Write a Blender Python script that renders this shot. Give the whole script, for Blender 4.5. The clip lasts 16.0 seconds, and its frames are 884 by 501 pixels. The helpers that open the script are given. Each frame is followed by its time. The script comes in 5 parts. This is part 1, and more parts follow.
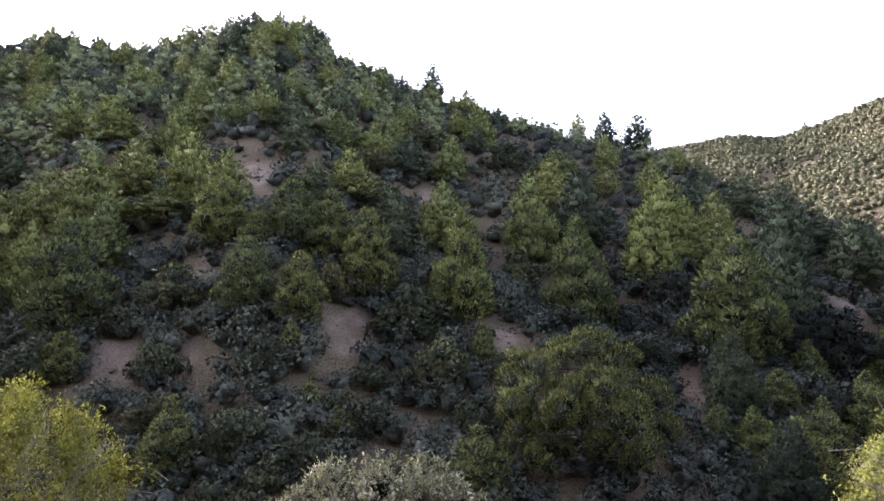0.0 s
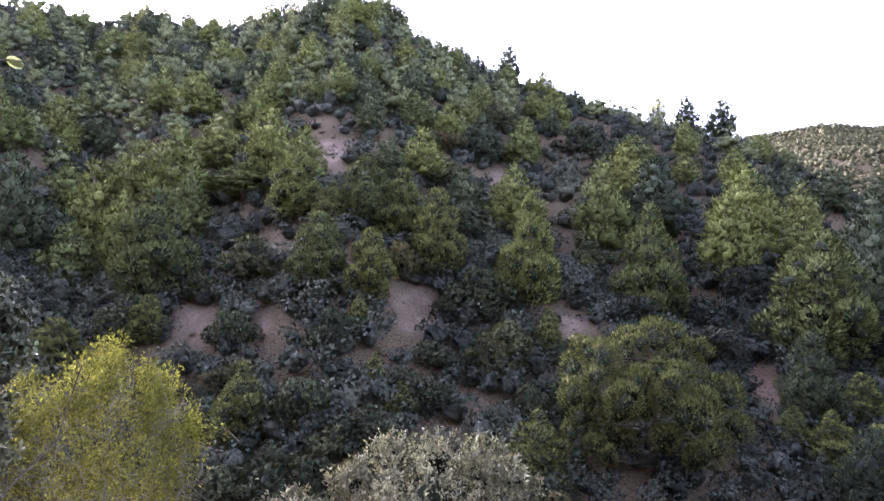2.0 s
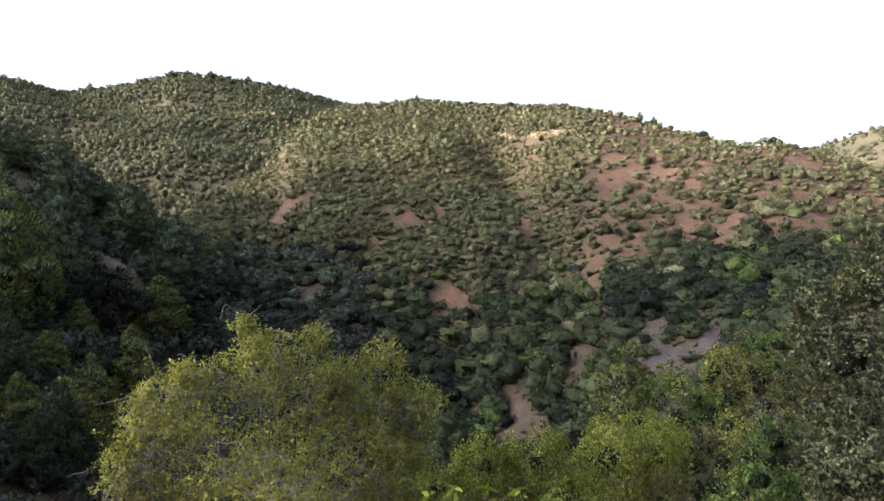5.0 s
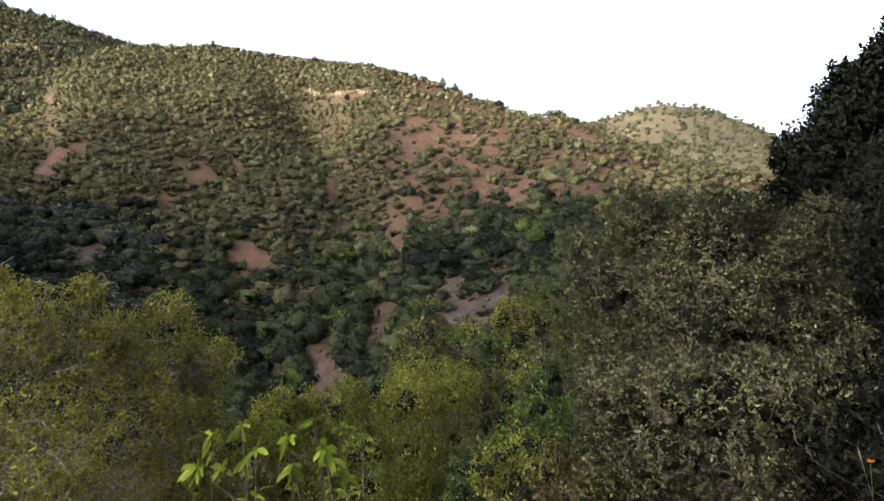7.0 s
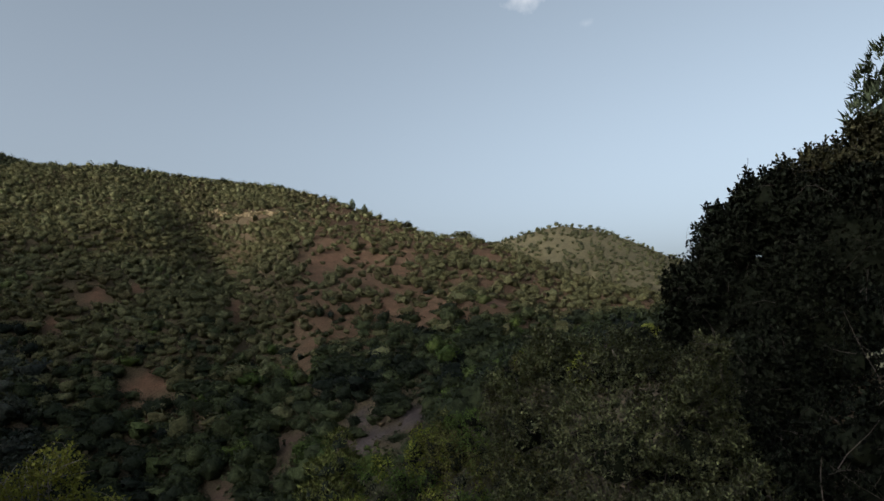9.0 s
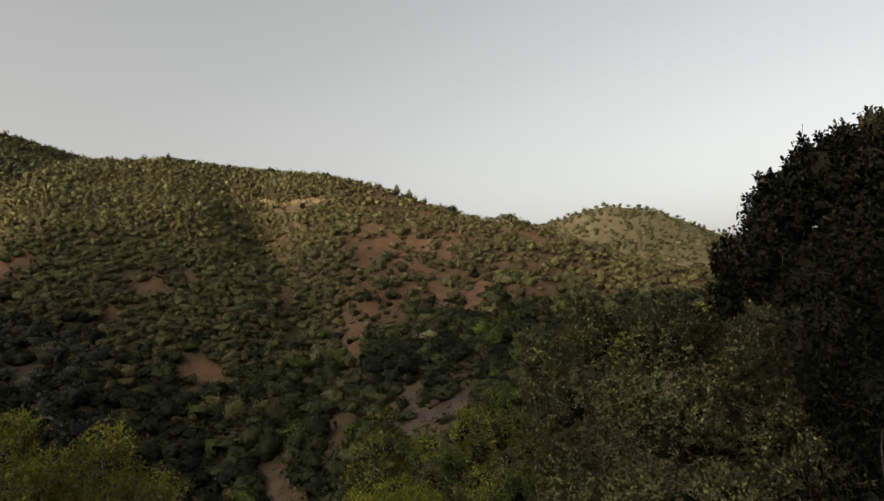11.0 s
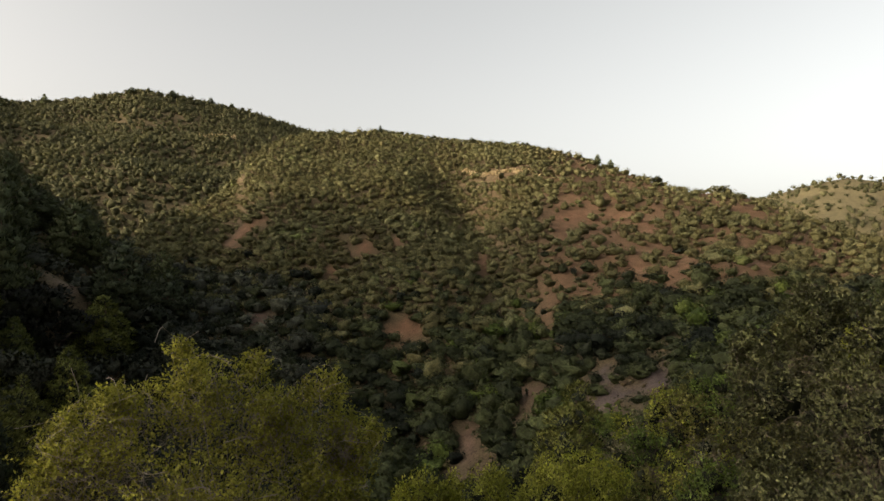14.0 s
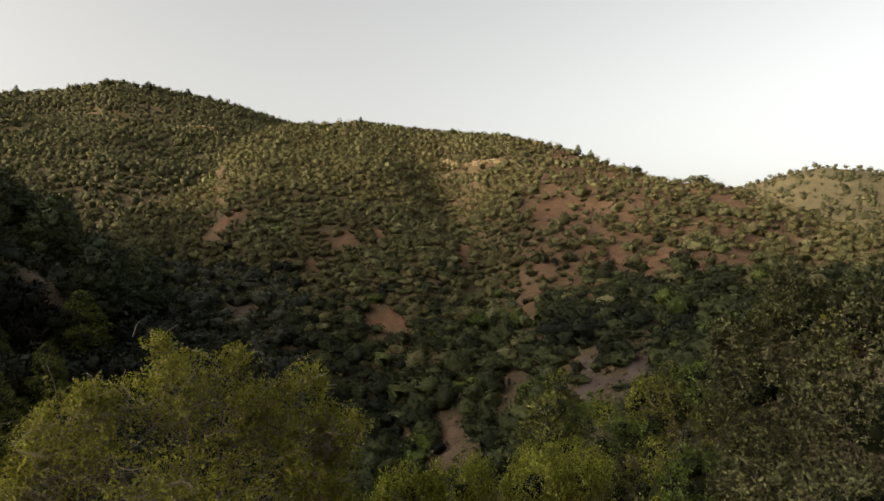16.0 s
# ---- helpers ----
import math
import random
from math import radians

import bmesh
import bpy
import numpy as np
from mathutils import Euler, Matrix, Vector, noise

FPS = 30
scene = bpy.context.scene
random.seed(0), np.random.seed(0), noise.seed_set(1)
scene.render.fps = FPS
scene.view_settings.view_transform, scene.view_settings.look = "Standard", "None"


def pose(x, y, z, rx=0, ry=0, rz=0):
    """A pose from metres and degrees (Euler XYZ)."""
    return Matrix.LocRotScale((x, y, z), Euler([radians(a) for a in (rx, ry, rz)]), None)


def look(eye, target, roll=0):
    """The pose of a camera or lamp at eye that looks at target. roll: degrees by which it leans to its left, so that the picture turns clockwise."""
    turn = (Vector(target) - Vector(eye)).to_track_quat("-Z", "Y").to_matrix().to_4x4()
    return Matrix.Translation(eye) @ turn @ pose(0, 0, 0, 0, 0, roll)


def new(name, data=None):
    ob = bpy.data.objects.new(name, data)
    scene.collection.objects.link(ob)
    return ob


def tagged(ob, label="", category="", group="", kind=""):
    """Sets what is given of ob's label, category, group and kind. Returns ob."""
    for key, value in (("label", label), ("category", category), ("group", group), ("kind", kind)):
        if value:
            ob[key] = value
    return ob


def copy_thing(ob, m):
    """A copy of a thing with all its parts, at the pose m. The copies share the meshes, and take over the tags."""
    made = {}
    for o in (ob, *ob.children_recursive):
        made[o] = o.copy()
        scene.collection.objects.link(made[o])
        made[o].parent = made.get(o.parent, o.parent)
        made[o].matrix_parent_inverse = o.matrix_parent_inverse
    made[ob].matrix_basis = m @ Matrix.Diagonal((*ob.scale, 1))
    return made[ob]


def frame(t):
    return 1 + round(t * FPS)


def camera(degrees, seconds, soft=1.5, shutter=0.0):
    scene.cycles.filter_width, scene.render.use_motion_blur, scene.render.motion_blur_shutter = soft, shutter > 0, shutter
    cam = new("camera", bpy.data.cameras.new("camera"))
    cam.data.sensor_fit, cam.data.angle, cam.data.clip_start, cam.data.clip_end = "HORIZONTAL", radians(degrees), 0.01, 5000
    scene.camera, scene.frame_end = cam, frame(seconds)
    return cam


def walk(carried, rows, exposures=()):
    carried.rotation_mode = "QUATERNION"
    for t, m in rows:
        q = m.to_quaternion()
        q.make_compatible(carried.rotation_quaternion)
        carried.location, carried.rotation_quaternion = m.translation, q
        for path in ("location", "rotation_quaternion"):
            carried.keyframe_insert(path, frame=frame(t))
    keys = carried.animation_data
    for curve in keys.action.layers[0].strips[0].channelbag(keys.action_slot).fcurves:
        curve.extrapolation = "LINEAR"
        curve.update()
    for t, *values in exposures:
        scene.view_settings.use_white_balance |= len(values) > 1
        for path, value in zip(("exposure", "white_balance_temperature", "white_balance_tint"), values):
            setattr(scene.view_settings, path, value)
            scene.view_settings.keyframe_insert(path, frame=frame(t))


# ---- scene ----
cam = camera(69.00, 16.0)
PATH = [
    (0.0, pose(-0.000, 0.000, 0.000, 95.33, 1.50, -0.00)),
    (0.5, pose(-0.007, -0.046, 0.007, 96.24, 0.53, 5.75)),
    (1.0, pose(-0.016, -0.049, -0.001, 95.77, 0.46, 9.71)),
    (1.5, pose(-0.003, -0.043, 0.009, 95.00, -0.69, 10.95)),
    (2.0, pose(0.013, -0.032, -0.001, 93.68, -1.44, 5.86)),
    (2.5, pose(0.039, 0.128, -0.026, 91.48, -1.10, -5.37)),
    (3.0, pose(0.084, 0.299, -0.057, 90.49, 0.09, -21.19)),
    (3.5, pose(0.082, 0.294, -0.059, 90.04, 1.71, -32.80)),
    (4.0, pose(0.045, 0.239, -0.051, 90.44, 1.26, -42.15)),
    (4.5, pose(0.028, 0.198, -0.033, 90.16, 1.46, -50.60)),
    (5.0, pose(0.042, 0.173, -0.030, 90.29, 1.15, -58.81)),
    (5.2, pose(0.044, 0.162, -0.036, 90.15, 0.93, -61.80)),
    (7.3, pose(0.165, 0.169, -0.198, 87.08, 0.12, -76.97)),
    (7.5, pose(0.178, 0.169, -0.189, 87.77, -0.06, -77.27)),
    (8.0, pose(0.202, 0.144, -0.159, 90.27, -0.34, -78.41)),
    (8.5, pose(0.120, 0.151, 0.027, 99.59, -0.87, -85.43)),
    (8.7, pose(0.030, 0.203, 0.051, 97.67, 0.67, -83.75)),
    (10.8, pose(0.159, 0.127, -0.034, 95.24, 1.97, -84.87)),
    (11.0, pose(0.150, 0.127, -0.039, 95.70, 2.09, -79.81)),
    (11.5, pose(0.136, 0.130, -0.053, 93.83, -0.46, -69.21)),
    (12.0, pose(0.152, 0.122, -0.046, 92.25, -0.53, -64.53)),
    (12.5, pose(0.153, 0.127, -0.044, 92.20, -1.08, -63.60)),
    (13.0, pose(0.143, 0.128, -0.052, 92.26, -1.19, -63.07)),
    (13.5, pose(0.144, 0.118, -0.045, 93.23, -1.46, -61.72)),
    (14.0, pose(0.144, 0.122, -0.047, 93.20, -1.22, -62.65)),
    (14.5, pose(0.132, 0.121, -0.047, 92.92, -1.17, -63.01)),
    (15.0, pose(0.135, 0.125, -0.051, 93.08, -0.74, -62.97)),
    (15.5, pose(0.163, 0.125, -0.049, 92.27, -0.82, -63.86)),
    (16.0, pose(0.164, 0.124, -0.052, 92.44, -0.65, -64.24)),
]
walk(cam, PATH, exposures=[
    (0.0, 3.72, 5580, 32), (1.0, 3.72, 5480, 34), (1.7, 4.17, 5430, 41), (2.1, 4.17, 5430, 42), (2.6, 3.97, 5480, 41), (3.5, 3.87, 5500, 27), (4.0, 3.32, 5370, 21), (4.5, 3.37, 5470, 20), (5.0, 2.92, 5720, 19), (7.9, 2.37, 6120, 22),
    (8.3, 1.67, 5950, 12), (8.6, 0.97, 5850, 9), (8.8, 0.97, 5850, 9), (10.8, 1.25, 7550, 14), (11.5, 1.55, 7600, 15), (12.0, 1.78, 7650, 14), (16.0, 1.75, 7650, 14)])

# ---- light: a low sun behind the near hill, and the open sky ----
SUN_BEARING, SUN_HEIGHT = -52, 15
world = bpy.data.worlds.new("sky")
scene.world = world
world.use_nodes = True
sky = world.node_tree.nodes.new("ShaderNodeTexSky")
sky.sky_type, sky.sun_disc = "NISHITA", False
sky.sun_elevation, sky.sun_rotation = radians(SUN_HEIGHT), radians(SUN_BEARING % 360)
sky.air_density, sky.dust_density, sky.ozone_density = 0.7, 6.0, 0.6
world.node_tree.nodes["Background"].inputs["Strength"].default_value = 0.12
haze = world.node_tree.nodes.new("ShaderNodeHueSaturation")
haze.inputs["Hue"].default_value, haze.inputs["Saturation"].default_value = 0.475, 0.42
world.node_tree.links.new(sky.outputs["Color"], haze.inputs["Color"])


def small_cloud(tree, colour, way, width, thickness):
    """A wisp of white cloud in the open sky, in the direction way."""
    def op(kind, a, b=None, use=0):
        n = tree.nodes.new("ShaderNodeMath")
        n.operation, n.use_clamp = kind, bool(use)
        for sock, v in ((n.inputs[0], a), (n.inputs[1], b)):
            if isinstance(v, bpy.types.NodeSocket):
                tree.links.new(v, sock)
            elif v is not None:
                sock.default_value = v
        return n.outputs[0]
    co = tree.nodes.new("ShaderNodeTexCoord").outputs["Generated"]
    off = tree.nodes.new("ShaderNodeVectorMath")
    off.operation = "SUBTRACT"
    tree.links.new(co, off.inputs[0])
    off.inputs[1].default_value = way
    flat = tree.nodes.new("ShaderNodeVectorMath")
    flat.operation = "MULTIPLY"
    tree.links.new(off.outputs["Vector"], flat.inputs[0])
    flat.inputs[1].default_value = (1.0, 1.0, 1.9)
    far_off = tree.nodes.new("ShaderNodeVectorMath")
    far_off.operation = "LENGTH"
    tree.links.new(flat.outputs["Vector"], far_off.inputs[0])
    wisp = tree.nodes.new("ShaderNodeTexNoise")
    wisp.inputs["Scale"].default_value, wisp.inputs["Detail"].default_value = 70.0, 7.0
    tree.links.new(co, wisp.inputs["Vector"])
    near_it = op("SUBTRACT", 1.0, op("DIVIDE", far_off.outputs["Value"], width), 1)
    body = op("MULTIPLY", op("SUBTRACT", op("ADD", near_it, wisp.outputs["Fac"]), 0.92), thickness, 1)
    whiten = tree.nodes.new("ShaderNodeMix")
    whiten.data_type, whiten.blend_type = "RGBA", "MIX"
    tree.links.new(body, whiten.inputs[0])
    tree.links.new(colour, whiten.inputs[6])
    bright = tree.nodes.new("ShaderNodeHueSaturation")
    bright.inputs["Saturation"].default_value, bright.inputs["Value"].default_value = 0.2, 1.35
    tree.links.new(colour, bright.inputs["Color"])
    tree.links.new(bright.outputs["Color"], whiten.inputs[7])
    return whiten.outputs[2]


clouded = small_cloud(world.node_tree, haze.outputs["Color"], (0.884, -0.037, 0.467), 0.05, 1.7)
clouded = small_cloud(world.node_tree, clouded, (0.894, -0.125, 0.431), 0.02, 0.5)
world.node_tree.links.new(clouded, world.node_tree.nodes["Background"].inputs["Color"])
sun = new("sun", bpy.data.lights.new("sun", "SUN"))
sun.data.energy, sun.data.angle, sun.data.color = 1.1, radians(6.0), (1.0, 0.82, 0.60)
sun.matrix_world = look((0, 0, 0), (-math.sin(radians(SUN_BEARING)) * math.cos(radians(SUN_HEIGHT)), -math.cos(radians(SUN_BEARING)) * math.cos(radians(SUN_HEIGHT)), -math.sin(radians(SUN_HEIGHT))))

# ---- materials ----
def material(name):
    m = bpy.data.materials.new(name)
    m.use_nodes = True
    t = m.node_tree
    return m, t, t.nodes["Principled BSDF"]


def node(t, kind, **inputs):
    n = t.nodes.new(kind)
    for k, v in inputs.items():
        n.inputs[k.replace("_", " ")].default_value = v
    return n


def ramp(t, fac, stops):
    n = t.nodes.new("ShaderNodeValToRGB")
    while len(n.color_ramp.elements) < len(stops):
        n.color_ramp.elements.new(0.5)
    for e, (p, c) in zip(n.color_ramp.elements, stops):
        e.position, e.color = p, (*c, 1)
    t.links.new(fac, n.inputs["Fac"])
    return n.outputs["Color"]


def mixed(t, fac, a, b, how="MIX"):
    n = t.nodes.new("ShaderNodeMix")
    n.data_type, n.blend_type = "RGBA", how
    for sock, v in ((n.inputs[0], fac), (n.inputs[6], a), (n.inputs[7], b)):
        if isinstance(v, bpy.types.NodeSocket):
            t.links.new(v, sock)
        else:
            sock.default_value = v if isinstance(v, float) else (*v, 1)
    return n.outputs[2]


def leaf_material(name, dark, mid, light, by="object", through_light=0.12, gloss=0.7, others=(), shine=0.05, spread=((0.0, 0.40), (0.7, 0.76), (1.0, 1.1)), grain=4.5):
    """Foliage: each plant has its own tone, each leaf a slight one."""
    m, t, bsdf = material(name)
    if by == "object":
        tone = t.nodes.new("ShaderNodeObjectInfo").outputs["Random"]
    else:
        a = t.nodes.new("ShaderNodeAttribute")
        a.attribute_name = "tone"
        tone = a.outputs["Fac"]
    geo = t.nodes.new("ShaderNodeNewGeometry")
    base = ramp(t, tone, ((0.0, dark), (0.5, mid), (0.8 if others else 1.0, light)) + tuple(others))
    if by == "plant":
        spread = ((0.0, 0.58), (0.7, 0.78), (1.0, 0.98))
    own = ramp(t, geo.outputs["Random Per Island"], tuple((p, (v, v, v)) for p, v in spread))
    col = mixed(t, 1.0, base, own, "MULTIPLY")
    clump = node(t, "ShaderNodeTexNoise", Scale=grain, Detail=3.0, Roughness=0.7)
    t.links.new(geo.outputs["Position"], clump.inputs["Vector"])
    col = mixed(t, 1.0, col, ramp(t, clump.outputs["Fac"], ((0.34, (0.58, 0.58, 0.60)), (0.5, (0.95, 0.95, 0.95)), (0.68, (1.4, 1.4, 1.3)))), "MULTIPLY")
    relief = node(t, "ShaderNodeBump", Strength=0.5, Distance=0.9 / grain)
    t.links.new(clump.outputs["Fac"], relief.inputs["Height"])
    t.links.new(relief.outputs[0], bsdf.inputs["Normal"])
    t.links.new(col, bsdf.inputs["Base Color"])
    bsdf.inputs["Roughness"].default_value = gloss
    bsdf.inputs["Specular IOR Level"].default_value = shine
    tr = t.nodes.new("ShaderNodeBsdfTranslucent")
    t.links.new(mixed(t, 1.0, col, (1.3, 1.35, 0.7), "MULTIPLY"), tr.inputs["Color"])
    mx = t.nodes.new("ShaderNodeMixShader")
    mx.inputs[0].default_value = through_light
    t.links.new(bsdf.outputs[0], mx.inputs[1])
    t.links.new(tr.outputs[0], mx.inputs[2])
    t.links.new(mx.outputs[0], t.nodes["Material Output"].inputs["Surface"])
    return m


def bark_material(name, a, b):
    m, t, bsdf = material(name)
    co = t.nodes.new("ShaderNodeTexCoord")
    n = node(t, "ShaderNodeTexNoise", Scale=14.0, Detail=5.0)
    t.links.new(co.outputs["Object"], n.inputs["Vector"])
    t.links.new(ramp(t, n.outputs["Fac"], ((0.3, a), (0.7, b))), bsdf.inputs["Base Color"])
    bsdf.inputs["Roughness"].default_value = 0.9
    bsdf.inputs["Specular IOR Level"].default_value = 0.02
    bump = node(t, "ShaderNodeBump", Strength=0.5, Distance=0.02)
    t.links.new(n.outputs["Fac"], bump.inputs["Height"])
    t.links.new(bump.outputs[0], bsdf.inputs["Normal"])
    return m


def soil_material():
    """Stony soil: grey-brown on the near hill, redder where the attribute says so, with litter and dry grass."""
    m, t, bsdf = material("stony_soil")
    co = t.nodes.new("ShaderNodeTexCoord")

    def noise_at(scale, detail=6.0):
        n = node(t, "ShaderNodeTexNoise", Scale=scale, Detail=detail)
        t.links.new(co.outputs["Object"], n.inputs["Vector"])
        return n.outputs["Fac"]
    red = t.nodes.new("ShaderNodeAttribute")
    red.attribute_name = "redness"
    bare = t.nodes.new("ShaderNodeAttribute")
    bare.attribute_name = "bareness"
    big, mid, fine = noise_at(0.06), noise_at(0.7), noise_at(7.0, 8.0)
    grey = ramp(t, mid, ((0.3, (0.142, 0.117, 0.089)), (0.55, (0.20, 0.165, 0.127)), (0.75, (0.265, 0.221, 0.174))))
    rust = ramp(t, mid, ((0.3, (0.120, 0.074, 0.046)), (0.55, (0.175, 0.107, 0.068)), (0.75, (0.235, 0.15, 0.098))))
    pale = mixed(t, red.outputs["Fac"], grey, rust)
    slaty = t.nodes.new("ShaderNodeAttribute")
    slaty.attribute_name = "slate"
    pale = mixed(t, slaty.outputs["Fac"], pale, ramp(t, mid, ((0.3, (0.060, 0.051, 0.048)), (0.55, (0.090, 0.077, 0.073)), (0.75, (0.125, 0.106, 0.098)))))
    litter = ramp(t, fine, ((0.3, (0.066, 0.054, 0.033)), (0.6, (0.112, 0.094, 0.056)), (0.8, (0.15, 0.126, 0.076))))
    cover = mixed(t, bare.outputs["Fac"], litter, pale)
    grassy = t.nodes.new("ShaderNodeAttribute")
    grassy.attribute_name = "grassiness"
    hay = ramp(t, mid, ((0.3, (0.105, 0.100, 0.055)), (0.55, (0.145, 0.135, 0.075)), (0.75, (0.20, 0.18, 0.10))))
    cover = mixed(t, grassy.outputs["Fac"], cover, hay)
    speck = ramp(t, fine, ((0.25, (0.42, 0.40, 0.39)), (0.5, (0.80, 0.80, 0.80)), (0.8, (1.02, 0.98, 0.95))))
    col = mixed(t, 1.0, cover, speck, "MULTIPLY")
    wash = ramp(t, big, ((0.3, (0.8, 0.8, 0.8)), (0.7, (1.15, 1.12, 1.1))))
    t.links.new(mixed(t, 1.0, col, wash, "MULTIPLY"), bsdf.inputs["Base Color"])
    bsdf.inputs["Roughness"].default_value = 0.95
    bsdf.inputs["Specular IOR Level"].default_value = 0.05
    bump = node(t, "ShaderNodeBump", Strength=0.8, Distance=0.12)
    t.links.new(fine, bump.inputs["Height"])
    t.links.new(bump.outputs[0], bsdf.inputs["Normal"])
    return m


SOIL = soil_material()
BARK = bark_material("pine_bark", (0.07, 0.052, 0.04), (0.16, 0.125, 0.10))
GREY_BARK = bark_material("grey_bark", (0.05, 0.042, 0.034), (0.12, 0.102, 0.085))
# near-black colour standing in for the shade deep inside a crown
SHADE_HEART = bark_material("shade_heart", (0.008, 0.010, 0.006), (0.018, 0.021, 0.012))
PALE_BARK = bark_material("pale_twig_bark", (0.17, 0.15, 0.125), (0.30, 0.27, 0.23))
PINE = leaf_material("pine_needles", (0.146, 0.174, 0.064), (0.182, 0.212, 0.067), (0.222, 0.250, 0.071))
# darker needles, also used to put the right flank's shade into its pines
DARK_PINE = leaf_material("dark_pine_needles", (0.060, 0.078, 0.050), (0.082, 0.103, 0.056), (0.112, 0.135, 0.064))
PINE_MASS = leaf_material("pinewood_needles", (0.150, 0.175, 0.094), (0.186, 0.214, 0.102), (0.222, 0.248, 0.108), by="plant")
YOUNG_PINE = leaf_material("young_pine_needles", (0.18, 0.20, 0.066), (0.21, 0.226, 0.068), (0.24, 0.252, 0.072))
SHRUB = leaf_material("evergreen_leaves", (0.048, 0.056, 0.032), (0.082, 0.093, 0.048), (0.132, 0.138, 0.064))
NEAR_MASS = leaf_material("pine_slope_scrub", (0.054, 0.063, 0.052), (0.090, 0.102, 0.078), (0.145, 0.153, 0.105), by="plant")
SHRUB_MASS = leaf_material("evergreen_mass", (0.104, 0.094, 0.046), (0.120, 0.122, 0.058), (0.145, 0.152, 0.078), by="plant", others=((0.88, (0.125, 0.150, 0.060)), (1.0, (0.145, 0.175, 0.065))))
# greener than the hill scrub; its dark end holds the gully's shade
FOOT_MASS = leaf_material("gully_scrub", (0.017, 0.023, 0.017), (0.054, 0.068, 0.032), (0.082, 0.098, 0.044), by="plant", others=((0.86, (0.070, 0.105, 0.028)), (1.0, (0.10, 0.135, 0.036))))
FAR_MASS = leaf_material("far_woodland", (0.064, 0.069, 0.037), (0.084, 0.088, 0.045), (0.105, 0.108, 0.054), by="plant")
OLD_PINE = leaf_material("old_pine_needles", (0.168, 0.184, 0.058), (0.18, 0.196, 0.060), (0.192, 0.208, 0.062))
STRAW = leaf_material("straw_grass", (0.38, 0.31, 0.20), (0.44, 0.36, 0.23), (0.50, 0.41, 0.26), by="plant")
# dark green that paints the shade within pine and shrub crowns
SHADE_CORE = leaf_material("shade_core", (0.032, 0.040, 0.026), (0.040, 0.050, 0.032), (0.05, 0.06, 0.038), by="plant")
DRY = leaf_material("dry_scrub", (0.090, 0.068, 0.042), (0.108, 0.096, 0.054), (0.128, 0.130, 0.068), by="plant")
YELLOW = leaf_material("yellowing_leaves", (0.30, 0.30, 0.065), (0.35, 0.335, 0.070), (0.40, 0.37, 0.08), through_light=0.4)
AUTUMN = leaf_material("turning_leaves", (0.33, 0.335, 0.085), (0.36, 0.36, 0.090), (0.40, 0.39, 0.10), through_light=0.4, spread=((0.0, 0.5), (0.7, 0.8), (1.0, 1.05)))
HOLM = leaf_material("holm_oak_leaves", (0.122, 0.132, 0.060), (0.130, 0.140, 0.064), (0.138, 0.147, 0.070), through_light=0.12, gloss=0.55, shine=0.12, spread=((0.0, 0.34), (0.55, 0.75), (0.88, 1.1), (1.0, 1.6)), grain=2.2)
# dark oak leaves, taken down to near-black to hold the bank's deep shade
SHADE_HOLM = leaf_material("shade_dark_oak_leaves", (0.014, 0.018, 0.012), (0.020, 0.024, 0.015), (0.026, 0.031, 0.019), through_light=0.04, gloss=0.7, shine=0.03, spread=((0.0, 0.3), (0.7, 0.6), (0.9, 1.0), (1.0, 1.6)), grain=2.2)
PALE_HOLM = leaf_material("pale_holm_leaves", (0.165, 0.182, 0.112), (0.178, 0.195, 0.120), (0.19, 0.207, 0.13), gloss=0.55, shine=0.12, spread=((0.0, 0.4), (0.55, 0.75), (0.88, 1.1), (1.0, 1.5)), grain=2.2)
SILVER = leaf_material("silvery_leaves", (0.30, 0.295, 0.20), (0.36, 0.35, 0.24), (0.42, 0.41, 0.29), through_light=0.25, gloss=0.45, shine=0.15)
FRESH = leaf_material("fresh_shrub_leaves", (0.27, 0.31, 0.07), (0.33, 0.36, 0.08), (0.39, 0.41, 0.10), through_light=0.4)
BRIGHT = leaf_material("bright_broad_leaves", (0.16, 0.23, 0.022), (0.18, 0.25, 0.026), (0.20, 0.27, 0.032), through_light=0.4, gloss=0.4)

# ---- the lie of the land: bearings in degrees to the right of straight ahead, metres from the stand ----
NEAR_HILL = dict(
    bearing=(-60, -46, -43, -39, -35, -32, -26, -20.7, -15.6, -11, -9, -6.8, -2.8, 3, 6.4, 11, 17.6, 20, 23, 26, 30, 34, 39, 43.5, 47, 52, 60),
    rise=(17, 17.8, 19.3, 20.1, 19.6, 20.7, 20.5, 22.4, 23.9, 23.4, 21.7, 20.8, 19.0, 17.4, 16.2, 14.6, 12.9, 11.6, 10, 8, 6, 3.5, 0.5, -2, -4, -9, -15),
    crest=((-60, -46, -35, -30, -16, -9, 3, 11, 18, 26, 34, 43, 52, 60), (200, 190, 170, 150, 130, 128, 125, 125, 122, 112, 100, 88, 70, 60)),
    foot=((-60, -30, -15, 0, 10, 20, 30, 40, 50, 60), (45, 32, 27, 27, 28, 32, 38, 44, 50, 55)),
    base=((-60, -15, 20, 50), (-9.5, -10, -11.5, -13)), bend=1.15, fall=0.5)
